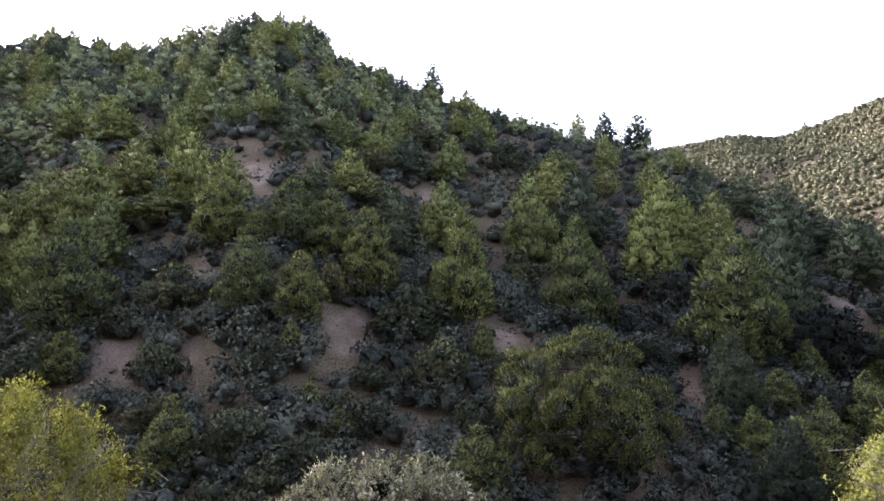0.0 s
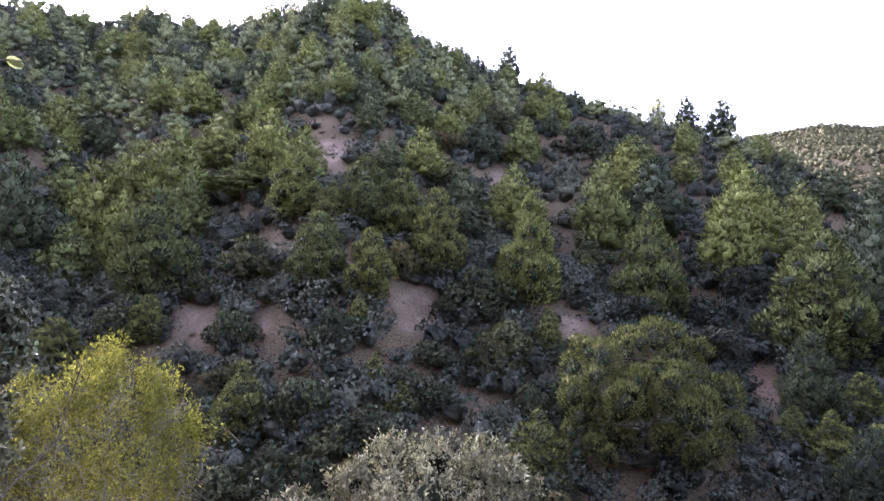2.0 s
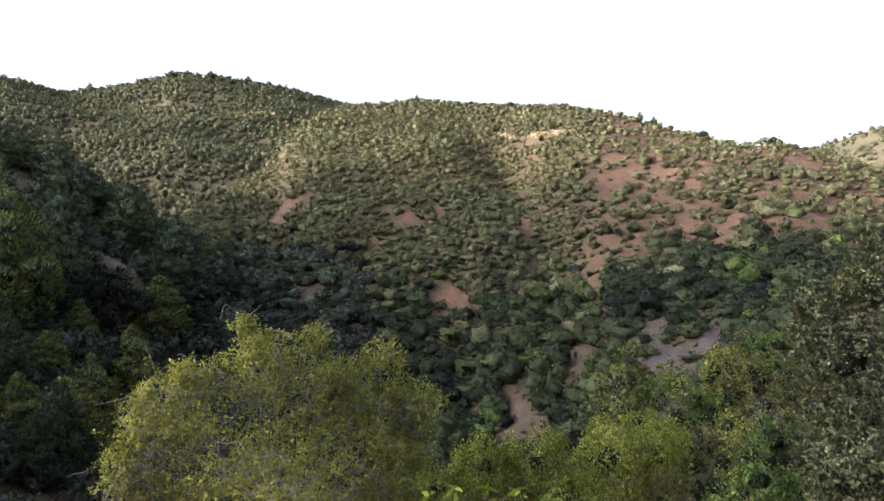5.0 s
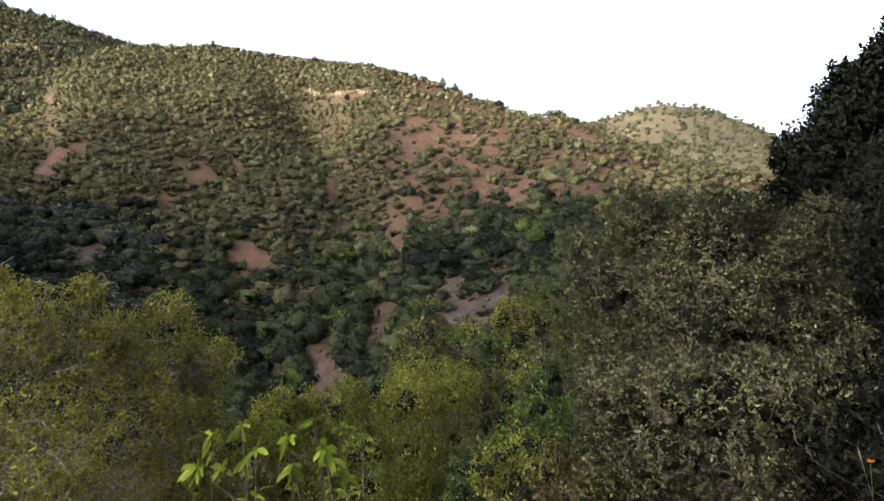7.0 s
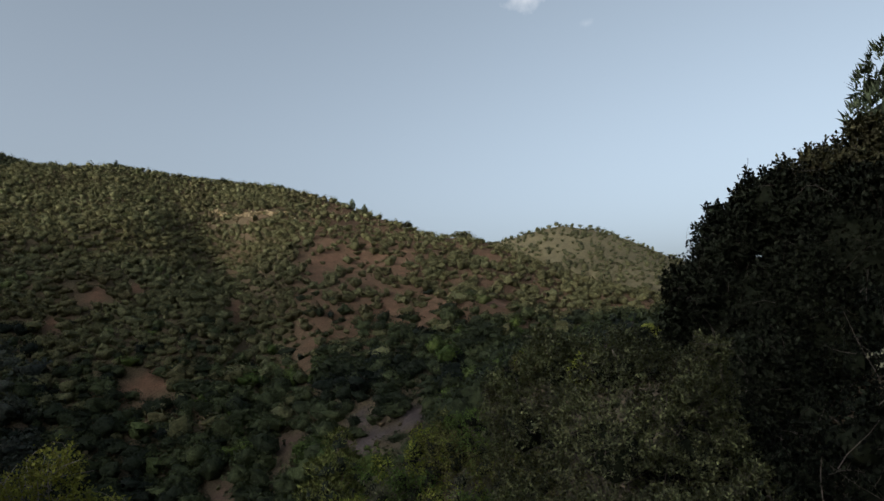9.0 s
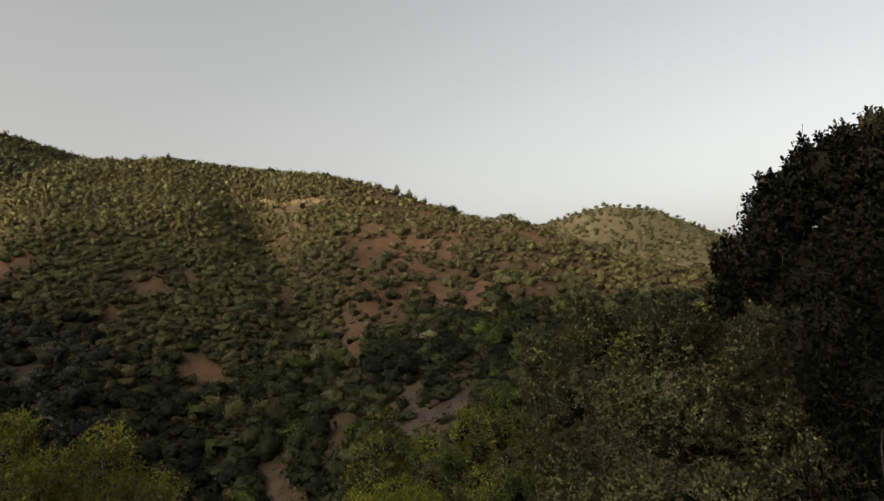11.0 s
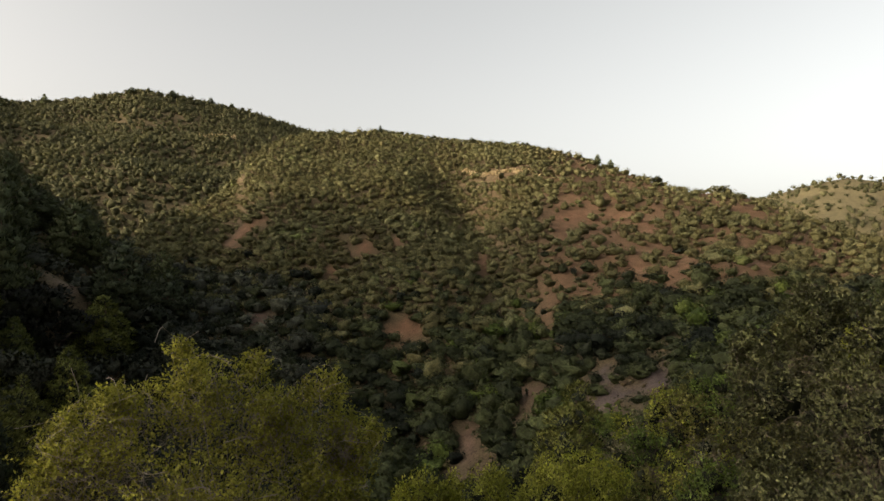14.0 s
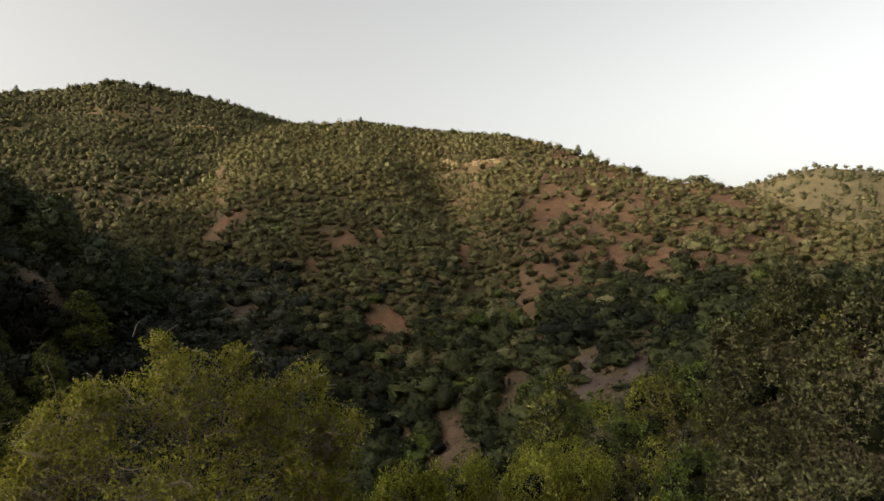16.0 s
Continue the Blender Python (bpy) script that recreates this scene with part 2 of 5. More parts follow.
SHRUB_HILL = dict(
    bearing=(25, 38.9, 43, 45, 45.7, 48, 50.4, 57, 65, 70, 74.5, 79, 83.3, 87.3, 88.5, 91.8, 95.6, 98, 105, 115, 150),
    rise=(-4, 4.2, 6.9, 8.9, 10.5, 12.1, 12.8, 13.4, 12.7, 12.4, 11.4, 9.8, 8.3, 7.8, 7.4, 5.9, 4.3, 3.6, 1.5, 0, -3),
    crest=((25, 38.9, 43, 45, 50, 57, 65, 75, 83, 90, 98, 115), (100, 120, 140, 155, 170, 175, 170, 155, 140, 130, 115, 100)),
    foot=((30, 50, 60, 70, 80, 90, 100), (60, 52, 50, 45, 40, 38, 36)),
    base=((30, 60, 90, 110), (-12, -12.5, -7, -2)), bend=1.05, fall=0.4)
FAR_HILL = dict(
    bearing=(0, 15, 20, 25, 28.5, 32, 37, 40.5, 45, 50.4, 60, 75, 100),
    rise=(9, 12.3, 12.9, 13.3, 12.7, 13.5, 15.0, 14.8, 14.3, 13.1, 11, 8, 2),
    crest=((0, 28, 37, 60), (400, 430, 390, 400)), foot=((0, 100), (180, 180)), base=((0, 100), (8, 6)), bend=1.0, fall=0.3)
SIDE_HILL = dict(
    bearing=(70, 80, 89, 92, 94.6, 97.5, 100.6, 103, 110, 120, 150),
    rise=(2, 6, 7.5, 8.4, 8.9, 8.4, 7.3, 6.0, 3, 1, 0),
    crest=((70, 150), (340, 330)), foot=((70, 150), (180, 160)), base=((70, 150), (4, 2)), bend=1.0, fall=0.3)


def ripple(x, y, step, seed):
    """Gentle unevenness of the ground, about -1 to 1."""
    rng = np.random.RandomState(seed)
    out = 0
    for k in range(9):
        a, f, p = rng.uniform(0, 6.283), rng.uniform(0.6, 1.9) / step, rng.uniform(0, 6.283)
        out = out + np.sin(6.283 * f * (x * math.cos(a) + y * math.sin(a)) + p)
    return out / 4.5


def hill(h, b, r):
    rise = np.interp(b, h["bearing"], h["rise"])
    crest, foot, base = (np.interp(b, *h[k]) for k in ("crest", "foot", "base"))
    top = crest * np.tan(np.radians(rise))
    u = np.clip((r - foot) / (crest - foot), 0, 1)
    z = base + (top - base) * u ** h["bend"] - 0.4 * np.maximum(foot - r, 0)
    past = np.maximum(r - crest, 0)
    return z - h["fall"] * past * past / (past + 14), u


def land(x, y):
    """Height of the ground."""
    x, y = np.asarray(x, float), np.asarray(y, float)
    r, b = np.hypot(x, y), np.degrees(np.arctan2(x, y))
    b = np.where(b < -100, b + 360, b)
    za, ua = hill(NEAR_HILL, b, r)
    za = za - 6 * np.exp(-((b + 35) / 3.5) ** 2) * np.sin(np.pi * ua) + 1.6 * ripple(x, y, 28, 3) * np.sin(np.pi * ua)
    zc, uc = hill(SHRUB_HILL, b, r)
    zc = zc - 4.5 * np.exp(-((b - 71 + 11 * uc) / 3.5) ** 2) * np.sin(np.pi * uc) + 1.2 * ripple(x, y, 30, 5) * np.sin(np.pi * uc)
    zb, ub = hill(FAR_HILL, b, r)
    zb = zb + 5 * ripple(x, y, 90, 7) * np.sin(np.pi * ub)
    zd, ud = hill(SIDE_HILL, b, r)
    # steep rise out of view behind the stand, added to block sky light
    behind = np.clip((b - 120) / 14, 0, 1) * np.clip((258 - b) / 14, 0, 1)
    own = np.clip(-1.75 - 0.03 * np.clip(x, -30, 60) - 0.66 * np.maximum(y, 0) - 0.24 * np.minimum(y, 0), -40, 14) - 0.25 * np.clip(r - 60, 0, 60)
    hollow = np.clip((r - 2.0) / 1.6, 0, 1) * np.clip((13 - r) / 5, 0, 1) * np.clip((b - 66) / 12, 0, 1) * np.clip((124 - b) / 10, 0, 1)
    own = own - 0.95 * hollow + behind * 0.85 * np.clip(-y - 1.5, 0, 75)
    own = np.where(r < 1.2, np.maximum(own, -1.9), own)
    hold = np.clip((b - 115) / 40, 0, 1)
    for z in (za, zc, zb, zd):
        z -= 60 * (hold if z is not za else np.clip((-60 - b) / 30, 0, 1) + np.clip((b - 60) / 20, 0, 1) + hold)
    floor = np.full_like(r, -14.0)
    stack = np.stack([za, zc, zb, zd, own, floor])
    m = stack.max(0)
    z = m + 0.8 * np.log(np.exp((stack - m) / 0.8).sum(0))
    amount = np.clip((r - 3) / 20, 0, 1)
    return z + amount * (0.22 * ripple(x, y, 5.5, 11) + 0.1 * ripple(x, y, 1.9, 13))

PINES_LOWER = [
    (-30, 52.7, 7.4, 5.5), (-16.7, 46.7, 4.9, 3.7), (-15.8, 53.5, 3.5, 3.3), (-12.9, 53.7, 5, 4.3), (-9.6, 53.6, 5.4, 4.7),
    (-6.4, 50.7, 6.2, 4), (-12.3, 45, 4.5, 3.2), (1.9, 48.7, 7.3, 4.3), (23.9, 46.5, 5.4, 2.5), (27.1, 49.4, 2.8, 3.1),
    (22.7, 43.8, 2.5, 2.4), (25.3, 43.4, 3.1, 2.7), (28.2, 40.8, 4.1, 4.4), (-30.3, 47.3, 2.9, 2.5), (-22.7, 34.5, 3.7, 3.1),
    (-13.2, 41.7, 2.2, 1.6), (-9.2, 35.6, 1.9, 1.6), (-11.6, 37.1, 2, 1.3), (3.6, 44.1, 2.7, 1.6), (2.8, 32.4, 3.3, 3.3),
]
PINES_UPPER = [
    (-28.5, 69.6, 7.4, 6.7), (-25.5, 78.4, 5.7, 5.6), (-21.3, 68.4, 7, 4.9), (-31.3, 74.5, 5.9, 4.6), (-23.4, 68.2, 3.3, 6.6),
    (-18.8, 57.5, 5.3, 4.6), (0.4, 64, 6.2, 5.6), (8.1, 67.6, 8.6, 4.8), (12.3, 70.8, 7.5, 6.2), (12, 56.2, 8.9, 3.9),
    (19.2, 69.7, 8.3, 6.7), (18, 64.7, 7.1, 5.1), (23.1, 88.4, 5.8, 5.4), (23.5, 73.2, 5.5, 5.8), (24.6, 55, 8.7, 6.8),
    (27.9, 64.4, 8.8, 5.7), (28, 75.5, 7.6, 6), (32.8, 86, 7.2, 6), (29, 62.5, 3.3, 3.9), (29.2, 55.8, 3.5, 3),
    (6.8, 60.2, 2.6, 2.1), (-23.7, 89.1, 3.6, 4), (-27.3, 92.6, 5.8, 6.3), (-15.3, 82.3, 5.2, 4.1),
]
PINES_CREST = [
    (-18.1, 99.6, 5.5, 4.6), (-8.9, 91.8, 6.3, 5), (-12.7, 74.1, 4.3, 3.3), (10.4, 96.1, 4.7, 6.9), (14.7, 95.5, 4.2, 4.2),
    (35, 61.5, 4.6, 5), (39.2, 86.6, 4.5, 3.8), (29.4, 57.3, 3.3, 2), (27.2, 67.9, 6.5, 5.3), (33.1, 89.6, 5.5, 4.7),
    (29.6, 92.7, 5.7, 7.3), (-40, 66.4, 7.9, 4.7), (-34.6, 75.4, 8.6, 5.3), (-32.5, 81.1, 4.3, 4.3), (-43.6, 71.1, 7.5, 5.6),
    (-36.7, 48.6, 3, 3.4), (-40.2, 107.6, 6.7, 5.8), (-37.3, 107.7, 6.7, 5.8),
]
HILL_BUSHES = [
    (-2.3, 46.4, 4.3, 6.1), (-16, 39.8, 3.2, 3.5), (-23.9, 43.5, 3.5, 3.5), (-22, 51, 4, 5.8), (-5.5, 80.4, 4, 5),
    (-0.4, 41.1, 4.2, 5.1), (-8.3, 36.1, 2.6, 4.2), (-18.5, 34, 3.4, 4), (-12.1, 31.8, 2.6, 3.7), (2.9, 37.5, 3, 3),
    (-4.1, 59.3, 4.2, 5.7), (-9.1, 49, 4.3, 3.4), (7.3, 64, 3.9, 5), (10.6, 51.9, 2.7, 4.1), (17.4, 51, 3.1, 4.9),
    (19.9, 61.7, 4.3, 6), (-31.8, 48.3, 3.8, 4.7), (-27, 51.2, 2.7, 4), (-17.2, 45, 2.4, 4.3), (-6.8, 41, 1.8, 3.6),
    (4.6, 43, 2.3, 2.7), (5.4, 39.1, 2.4, 3.5), (15.3, 57.4, 3, 4.5), (30.9, 60.6, 6.4, 7.5),
]
HILL_BUSHES_UPPER = [
    (30.6, 50.5, 3.6, 4.9), (-24, 39, 3.1, 4.2), (-6.5, 69.4, 3.7, 6.8), (6.2, 91, 4.9, 9), (-0.9, 94.1, 4.7, 7.7),
    (-11, 65.7, 2.9, 6.4),
]
BARE_NEAR = [
    (-16.3, 64, 71.9, 3.3), (-8, 75.2, 84.6, 2.1), (-1.4, 88.9, 90.8, 2.8), (-7.9, 43.6, 49.2, 2), (5.7, 46.4, 49.2, 2.7),
    (-27.1, 45.6, 51.5, 1.6), (-21.6, 42.3, 49.5, 1.1), (-20.3, 55.6, 57.3, 1.5), (5.5, 67.6, 70.2, 1.8), (32.3, 67.5, 74.2, 1.5),
    (-31, 70.9, 76.6, 2), (-2.4, 36.7, 40.3, 0.5), (20.9, 47.7, 54.6, 1.3), (9.8, 62.5, 66.7, 1), (-34.4, 116.3, 120.4, 1.1),
    (-0.7, 74.1, 83.4, 1.7), (-26, 52, 56.5, 0.9),
]
BARE_FAR = [
    (44.8, 105.5, 112.4, 4.3), (46.8, 107.5, 109.2, 1.9), (55.6, 92.3, 95.9, 2.9), (58.6, 94.5, 98.6, 1.3), (52.8, 86.9, 88.9, 1.9),
    (59.4, 67.1, 71.5, 2.7), (70.2, 53.6, 56, 1.4), (65.2, 46.6, 49.9, 1.1), (46.8, 72.2, 78.6, 1.6), (50.4, 63.4, 65.3, 1.1),
    (76.7, 46.4, 51.4, 1.6), (81.1, 46.9, 51, 1.5), (68, 133.1, 135.5, 7.7), (74.3, 103.1, 110.2, 3.3), (72.7, 93.6, 105.2, 1.1),
    (77.3, 105, 109.8, 2.4), (82.6, 67.6, 80.7, 1.6), (78.8, 77.8, 82.5, 2.1), (88.4, 116.9, 124.7, 4.3), (85, 84.2, 91.8, 2),
    (89, 72.8, 84.7, 1.6), (80.4, 85.7, 103.7, 0.8), (66.1, 87.1, 98.2, 1), (43.2, 305.5, 311.1, 5.5),
]


# ---- mesh helpers ----
def facing(verts, faces, normals):
    """Turns each face so that its front looks the way the foliage swells."""
    a, b, c = (verts[faces[:, k]] for k in (0, 1, 2))
    back = (np.cross(b - a, c - a) * normals[faces[:, 0]]).sum(1) < 0
    faces = faces.copy()
    faces[back] = faces[back][:, ::-1]
    return faces


def mesh_of(name, verts, faces, mat, tone=None, normals=None):
    """A mesh from arrays: faces is an (n, 3) or (n, 4) array, or a list of such arrays; normals round off foliage."""
    me = bpy.data.meshes.new(name)
    groups = faces if isinstance(faces, list) else [faces]
    groups = [g for g in groups if len(g)]
    if normals is not None:
        groups = [facing(verts, g, normals) for g in groups]
    loops = np.concatenate([g.ravel() for g in groups]).astype(np.int32)
    sizes = np.concatenate([np.full(len(g), g.shape[1]) for g in groups]).astype(np.int32)
    me.vertices.add(len(verts))
    me.vertices.foreach_set("co", np.ascontiguousarray(verts, dtype=np.float32).ravel())
    me.loops.add(len(loops))
    me.loops.foreach_set("vertex_index", loops)
    me.polygons.add(len(sizes))
    me.polygons.foreach_set("loop_start", np.concatenate([[0], np.cumsum(sizes)[:-1]]).astype(np.int32))
    me.update(calc_edges=True)
    if tone is not None:
        me.attributes.new("tone", "FLOAT", "POINT").data.foreach_set("value", np.ascontiguousarray(tone, dtype=np.float32))
    for m in mat if isinstance(mat, tuple) else (mat,):
        me.materials.append(m)
    if isinstance(mat, tuple):
        me.polygons.foreach_set("material_index", np.repeat(np.arange(len(groups)), [len(g) for g in groups]).astype(np.int32))
    me.validate()
    if normals is not None:
        me.attributes.new("custom_normal", "FLOAT_VECTOR", "POINT").data.foreach_set("vector", np.ascontiguousarray(normals, dtype=np.float32).ravel())
        me.update()
    return me


def part(name, me, parent, label=""):
    ob = new(name, me)
    ob.parent = parent
    return tagged(ob, label) if label else ob


def unit(v):
    return v / (np.linalg.norm(v, axis=-1, keepdims=True) + 1e-9)


def cards(rng, pos, out, size, aspect=0.5, jitter=0.7, fold=0.15):
    """A leaf-shaped card at each position, pointing roughly along out."""
    n = len(pos)
    along = unit(out + jitter * rng.normal(size=(n, 3)))
    side = unit(np.cross(along, rng.normal(size=(n, 3))))
    up = np.cross(side, along)
    s = size * rng.uniform(0.65, 1.3, (n, 1))
    w = s * aspect
    v = np.stack([pos, pos + along * s * 0.5 + side * w * 0.5 + up * s * fold, pos + along * s, pos + along * s * 0.45 - side * w * 0.5 + up * s * fold], 1)
    return v.reshape(-1, 3), np.arange(4 * n).reshape(n, 4)


def blades(rng, pos, out, size, aspect=0.5, jitter=0.7, up=0.3, spike=0.0):
    """A three-cornered tuft at each position, lying roughly along the clump's skin, for foliage seen from afar."""
    n = len(pos)
    face = unit(out + jitter * rng.normal(size=(n, 3)))
    skin = unit(np.cross(face, rng.normal(size=(n, 3))))
    along = unit(skin * (1 - spike) + (0.55 + 0.5 * spike) * out + np.array([0, 0, up]) + 0.3 * spike * rng.normal(size=(n, 3)))
    side = unit(np.cross(along, face))
    s = size * rng.uniform(0.65, 1.3, (n, 1))
    v = np.stack([pos - side * s * aspect * 0.6, pos + side * s * aspect * 0.6, pos + along * s], 1)
    return v.reshape(-1, 3), np.arange(3 * n).reshape(n, 3)


def ball(subdivisions):
    bm = bmesh.new()
    bmesh.ops.create_icosphere(bm, subdivisions=subdivisions, radius=1.0)
    v = np.array([q.co[:] for q in bm.verts])
    f = np.array([[q.index for q in p.verts] for p in bm.faces])
    bm.free()
    return v, f


ICO_V, ICO_F = ball(1)
BALL_V, BALL_F = ball(2)


def shell_points(rng, blobs, leaves, low, skin=0.62):
    """Places on the outer skin of a group of clumps, each with the clump's outward direction."""
    c, rad = blobs[:, :3], blobs[:, 3:6]
    weight = rad[:, 0] * rad[:, 2]
    k = rng.choice(len(blobs), leaves * 3, p=weight / weight.sum())
    d = unit(rng.normal(size=(leaves * 3, 3)))
    d[:, 2] = np.where(d[:, 2] < low, -d[:, 2], d[:, 2])
    pos = c[k] + d * rad[k] * rng.uniform(skin, 1.0, (leaves * 3, 1)) ** 0.6
    hidden = np.zeros(len(pos), bool)
    for i in range(len(blobs)):
        hidden |= (np.linalg.norm((pos - c[i]) / rad[i], axis=1) < 0.78) & (k != i)
    keep = np.concatenate([np.flatnonzero(~hidden), np.flatnonzero(hidden)])[:leaves]
    return pos[keep], d[keep]


def swell(rng, pos, d, mid, reach, wild=0.3):
    """The direction in which foliage faces: of its clump, of the whole plant, and a little its own."""
    return unit(0.75 * d + 0.5 * unit((pos - mid) / reach) + wild * rng.normal(size=pos.shape))


def blob_crown(rng, blobs, leaves, size, aspect, core=0.7, up=0.3, low=-0.6, jitter=0.45, every=1, spike=0.0):
    """Leaves standing off the shells of many small clumps, each with a dense heart."""
    blobs = np.asarray(blobs, float)
    c, rad = blobs[:, :3], blobs[:, 3:6]
    mid, reach = c.mean(0), np.ptp(c, axis=0) / 2 + rad.mean(0)
    pos, d = shell_points(rng, blobs, leaves, low)
    v, f = blades(rng, pos, d, size, aspect, jitter, up, spike)
    vs, ns, fs, base = [v], [np.repeat(swell(rng, pos, d, mid, reach), 3, 0)], [], len(v)
    for i in range(len(blobs) - 1, -1, -every):
        wob = 1 + 0.24 * rng.normal(size=(len(ICO_V), 1))
        q = c[i] + ICO_V * rad[i] * core * np.clip(wob, 0.6, 1.3)
        vs.append(q)
        ns.append(swell(rng, q, ICO_V, mid, reach, 0.1))
        fs.append(ICO_F + base)
        base += len(ICO_V)
    return np.concatenate(vs), [f, np.concatenate(fs)], np.concatenate(ns)


def dome_crown(rng, blobs, leaves, size, aspect, fill=0.77, fine=True, up=0.1, jitter=0.5):
    """A low bush: one lumpy dome swollen out to its clumps, with leaf tufts all over its skin."""
    blobs = np.asarray(blobs, float)
    c, rad = blobs[:, :3], blobs[:, 3:6]
    mid, reach = np.array([0, 0, c[:, 2].mean() * 0.7]), np.ptp(c, axis=0) / 2 + rad.mean(0)
    bv, bf = (BALL_V, BALL_F) if fine else (ICO_V, ICO_F)
    q = (c - mid)[None]
    s = rad.mean(1)[None]
    along = (bv[:, None] * q).sum(2)
    under = s * s - (q * q).sum(2) + along * along
    t = np.where(under > 0, along + np.sqrt(np.maximum(under, 0)), 0.0)
    owner = t.argmax(1)
    p = mid + bv * np.maximum(t.max(1), 0.25 * reach.mean())[:, None] * fill * rng.uniform(0.8, 1.15, (len(bv), 1))
    bulge = unit(p - c[owner])
    pos, d = shell_points(rng, blobs, leaves, -0.15, 0.8)
    v, f = blades(rng, pos, d, size, aspect, jitter, up)
    n = np.concatenate([np.repeat(swell(rng, pos, d, mid, reach), 3, 0), swell(rng, p, bulge, mid, reach, 0.08)])
    return np.concatenate([v, p]), [f, bf + len(v)], n


def tube(rng, pts, radii, sides=6):
    pts = np.asarray(pts, float)
    n = len(pts)
    way = unit(np.gradient(pts, axis=0))
    ref = np.where(np.abs(way[:, 2:3]) > 0.9, np.array([[1.0, 0, 0]]), np.array([[0, 0, 1.0]]))
    a = unit(np.cross(way, ref))
    b = np.cross(way, a)
    ang = np.arange(sides) * 2 * np.pi / sides
    ring = pts[:, None] + np.asarray(radii)[:, None, None] * (np.cos(ang)[None, :, None] * a[:, None] + np.sin(ang)[None, :, None] * b[:, None])
    v = ring.reshape(-1, 3)
    i, j = np.meshgrid(np.arange(n - 1), np.arange(sides), indexing="ij")
    j2 = (j + 1) % sides
    f = np.stack([i * sides + j, i * sides + j2, (i + 1) * sides + j2, (i + 1) * sides + j], -1).reshape(-1, 4)
    return v, f


def joined(pieces):
    vs, fs, base = [], [], 0
    for v, f in pieces:
        vs.append(v)
        fs.append(f + base)
        base += len(v)
    return np.concatenate(vs), np.concatenate(fs)


def bow(rng, a, b, sag=0.1, n=5):
    """A bent stretch of wood from a to b."""
    a, b = np.asarray(a, float), np.asarray(b, float)
    t = np.linspace(0, 1, n)[:, None]
    off = rng.normal(size=3) * np.linalg.norm(b - a) * sag
    return a + (b - a) * t + off * np.sin(np.pi * t) + rng.normal(size=(n, 3)) * np.linalg.norm(b - a) * 0.02 * np.sin(np.pi * t)


def at(bearing, r, sink=0.05):
    x, y = r * math.sin(radians(bearing)), r * math.cos(radians(bearing))
    return Vector((x, y, float(land(x, y)) - sink))


# ---- ground: one sheet to the horizon ----
def patch_mask(x, y, patches, soft=1.4):
    r, b = np.hypot(x, y), np.degrees(np.arctan2(x, y))
    out = np.zeros_like(r)
    for bearing, near, far, half in patches:
        du = (b - bearing) * np.pi / 180 * r / max(half, 0.5)
        dv = (r - (near + far) / 2) / max((far - near) / 2, 0.6)
        edge = 0.42 * ripple(x, y, 4.0, 21) + 0.26 * ripple(x, y, 1.6, 23)
        out = np.maximum(out, np.clip((1.12 + edge - np.sqrt(du * du + dv * dv)) * soft, 0, 1))
    return out


def clearing(x, y):
    """The bare places of the near hill, drawn out downhill so that nothing stands before them."""
    return patch_mask(x, y, [(b, n - 2.6, f, h) for b, n, f, h in BARE_NEAR])


def far_clearing(x, y):
    return np.maximum(patch_mask(x, y, [(b, n - (2.4 if f > 66 else 8.0), f + 0.6, h * (0.8 if b > 70 and f > 66 else 1.15)) for b, n, f, h in BARE_FAR]), patch_mask(x, y, [(68.0, 133.0, 141.5, 8.0), (76.7, 32.0, 54.0, 2.0), (81.3, 32.0, 54.0, 1.9), (70.2, 46.0, 57.0, 1.5), (65.2, 41.0, 50.0, 1.3)], 4.0))


def openness(x, y):
    """1 on bare soil, 0 where scrub covers it."""
    return np.maximum(patch_mask(x, y, BARE_NEAR), patch_mask(x, y, [(b, n - (0.4 if f > 66 else 1.6), f + 0.4, h * (1.1 if f > 66 else 1.1 if b > 74 else 0.9)) for b, n, f, h in BARE_FAR]))


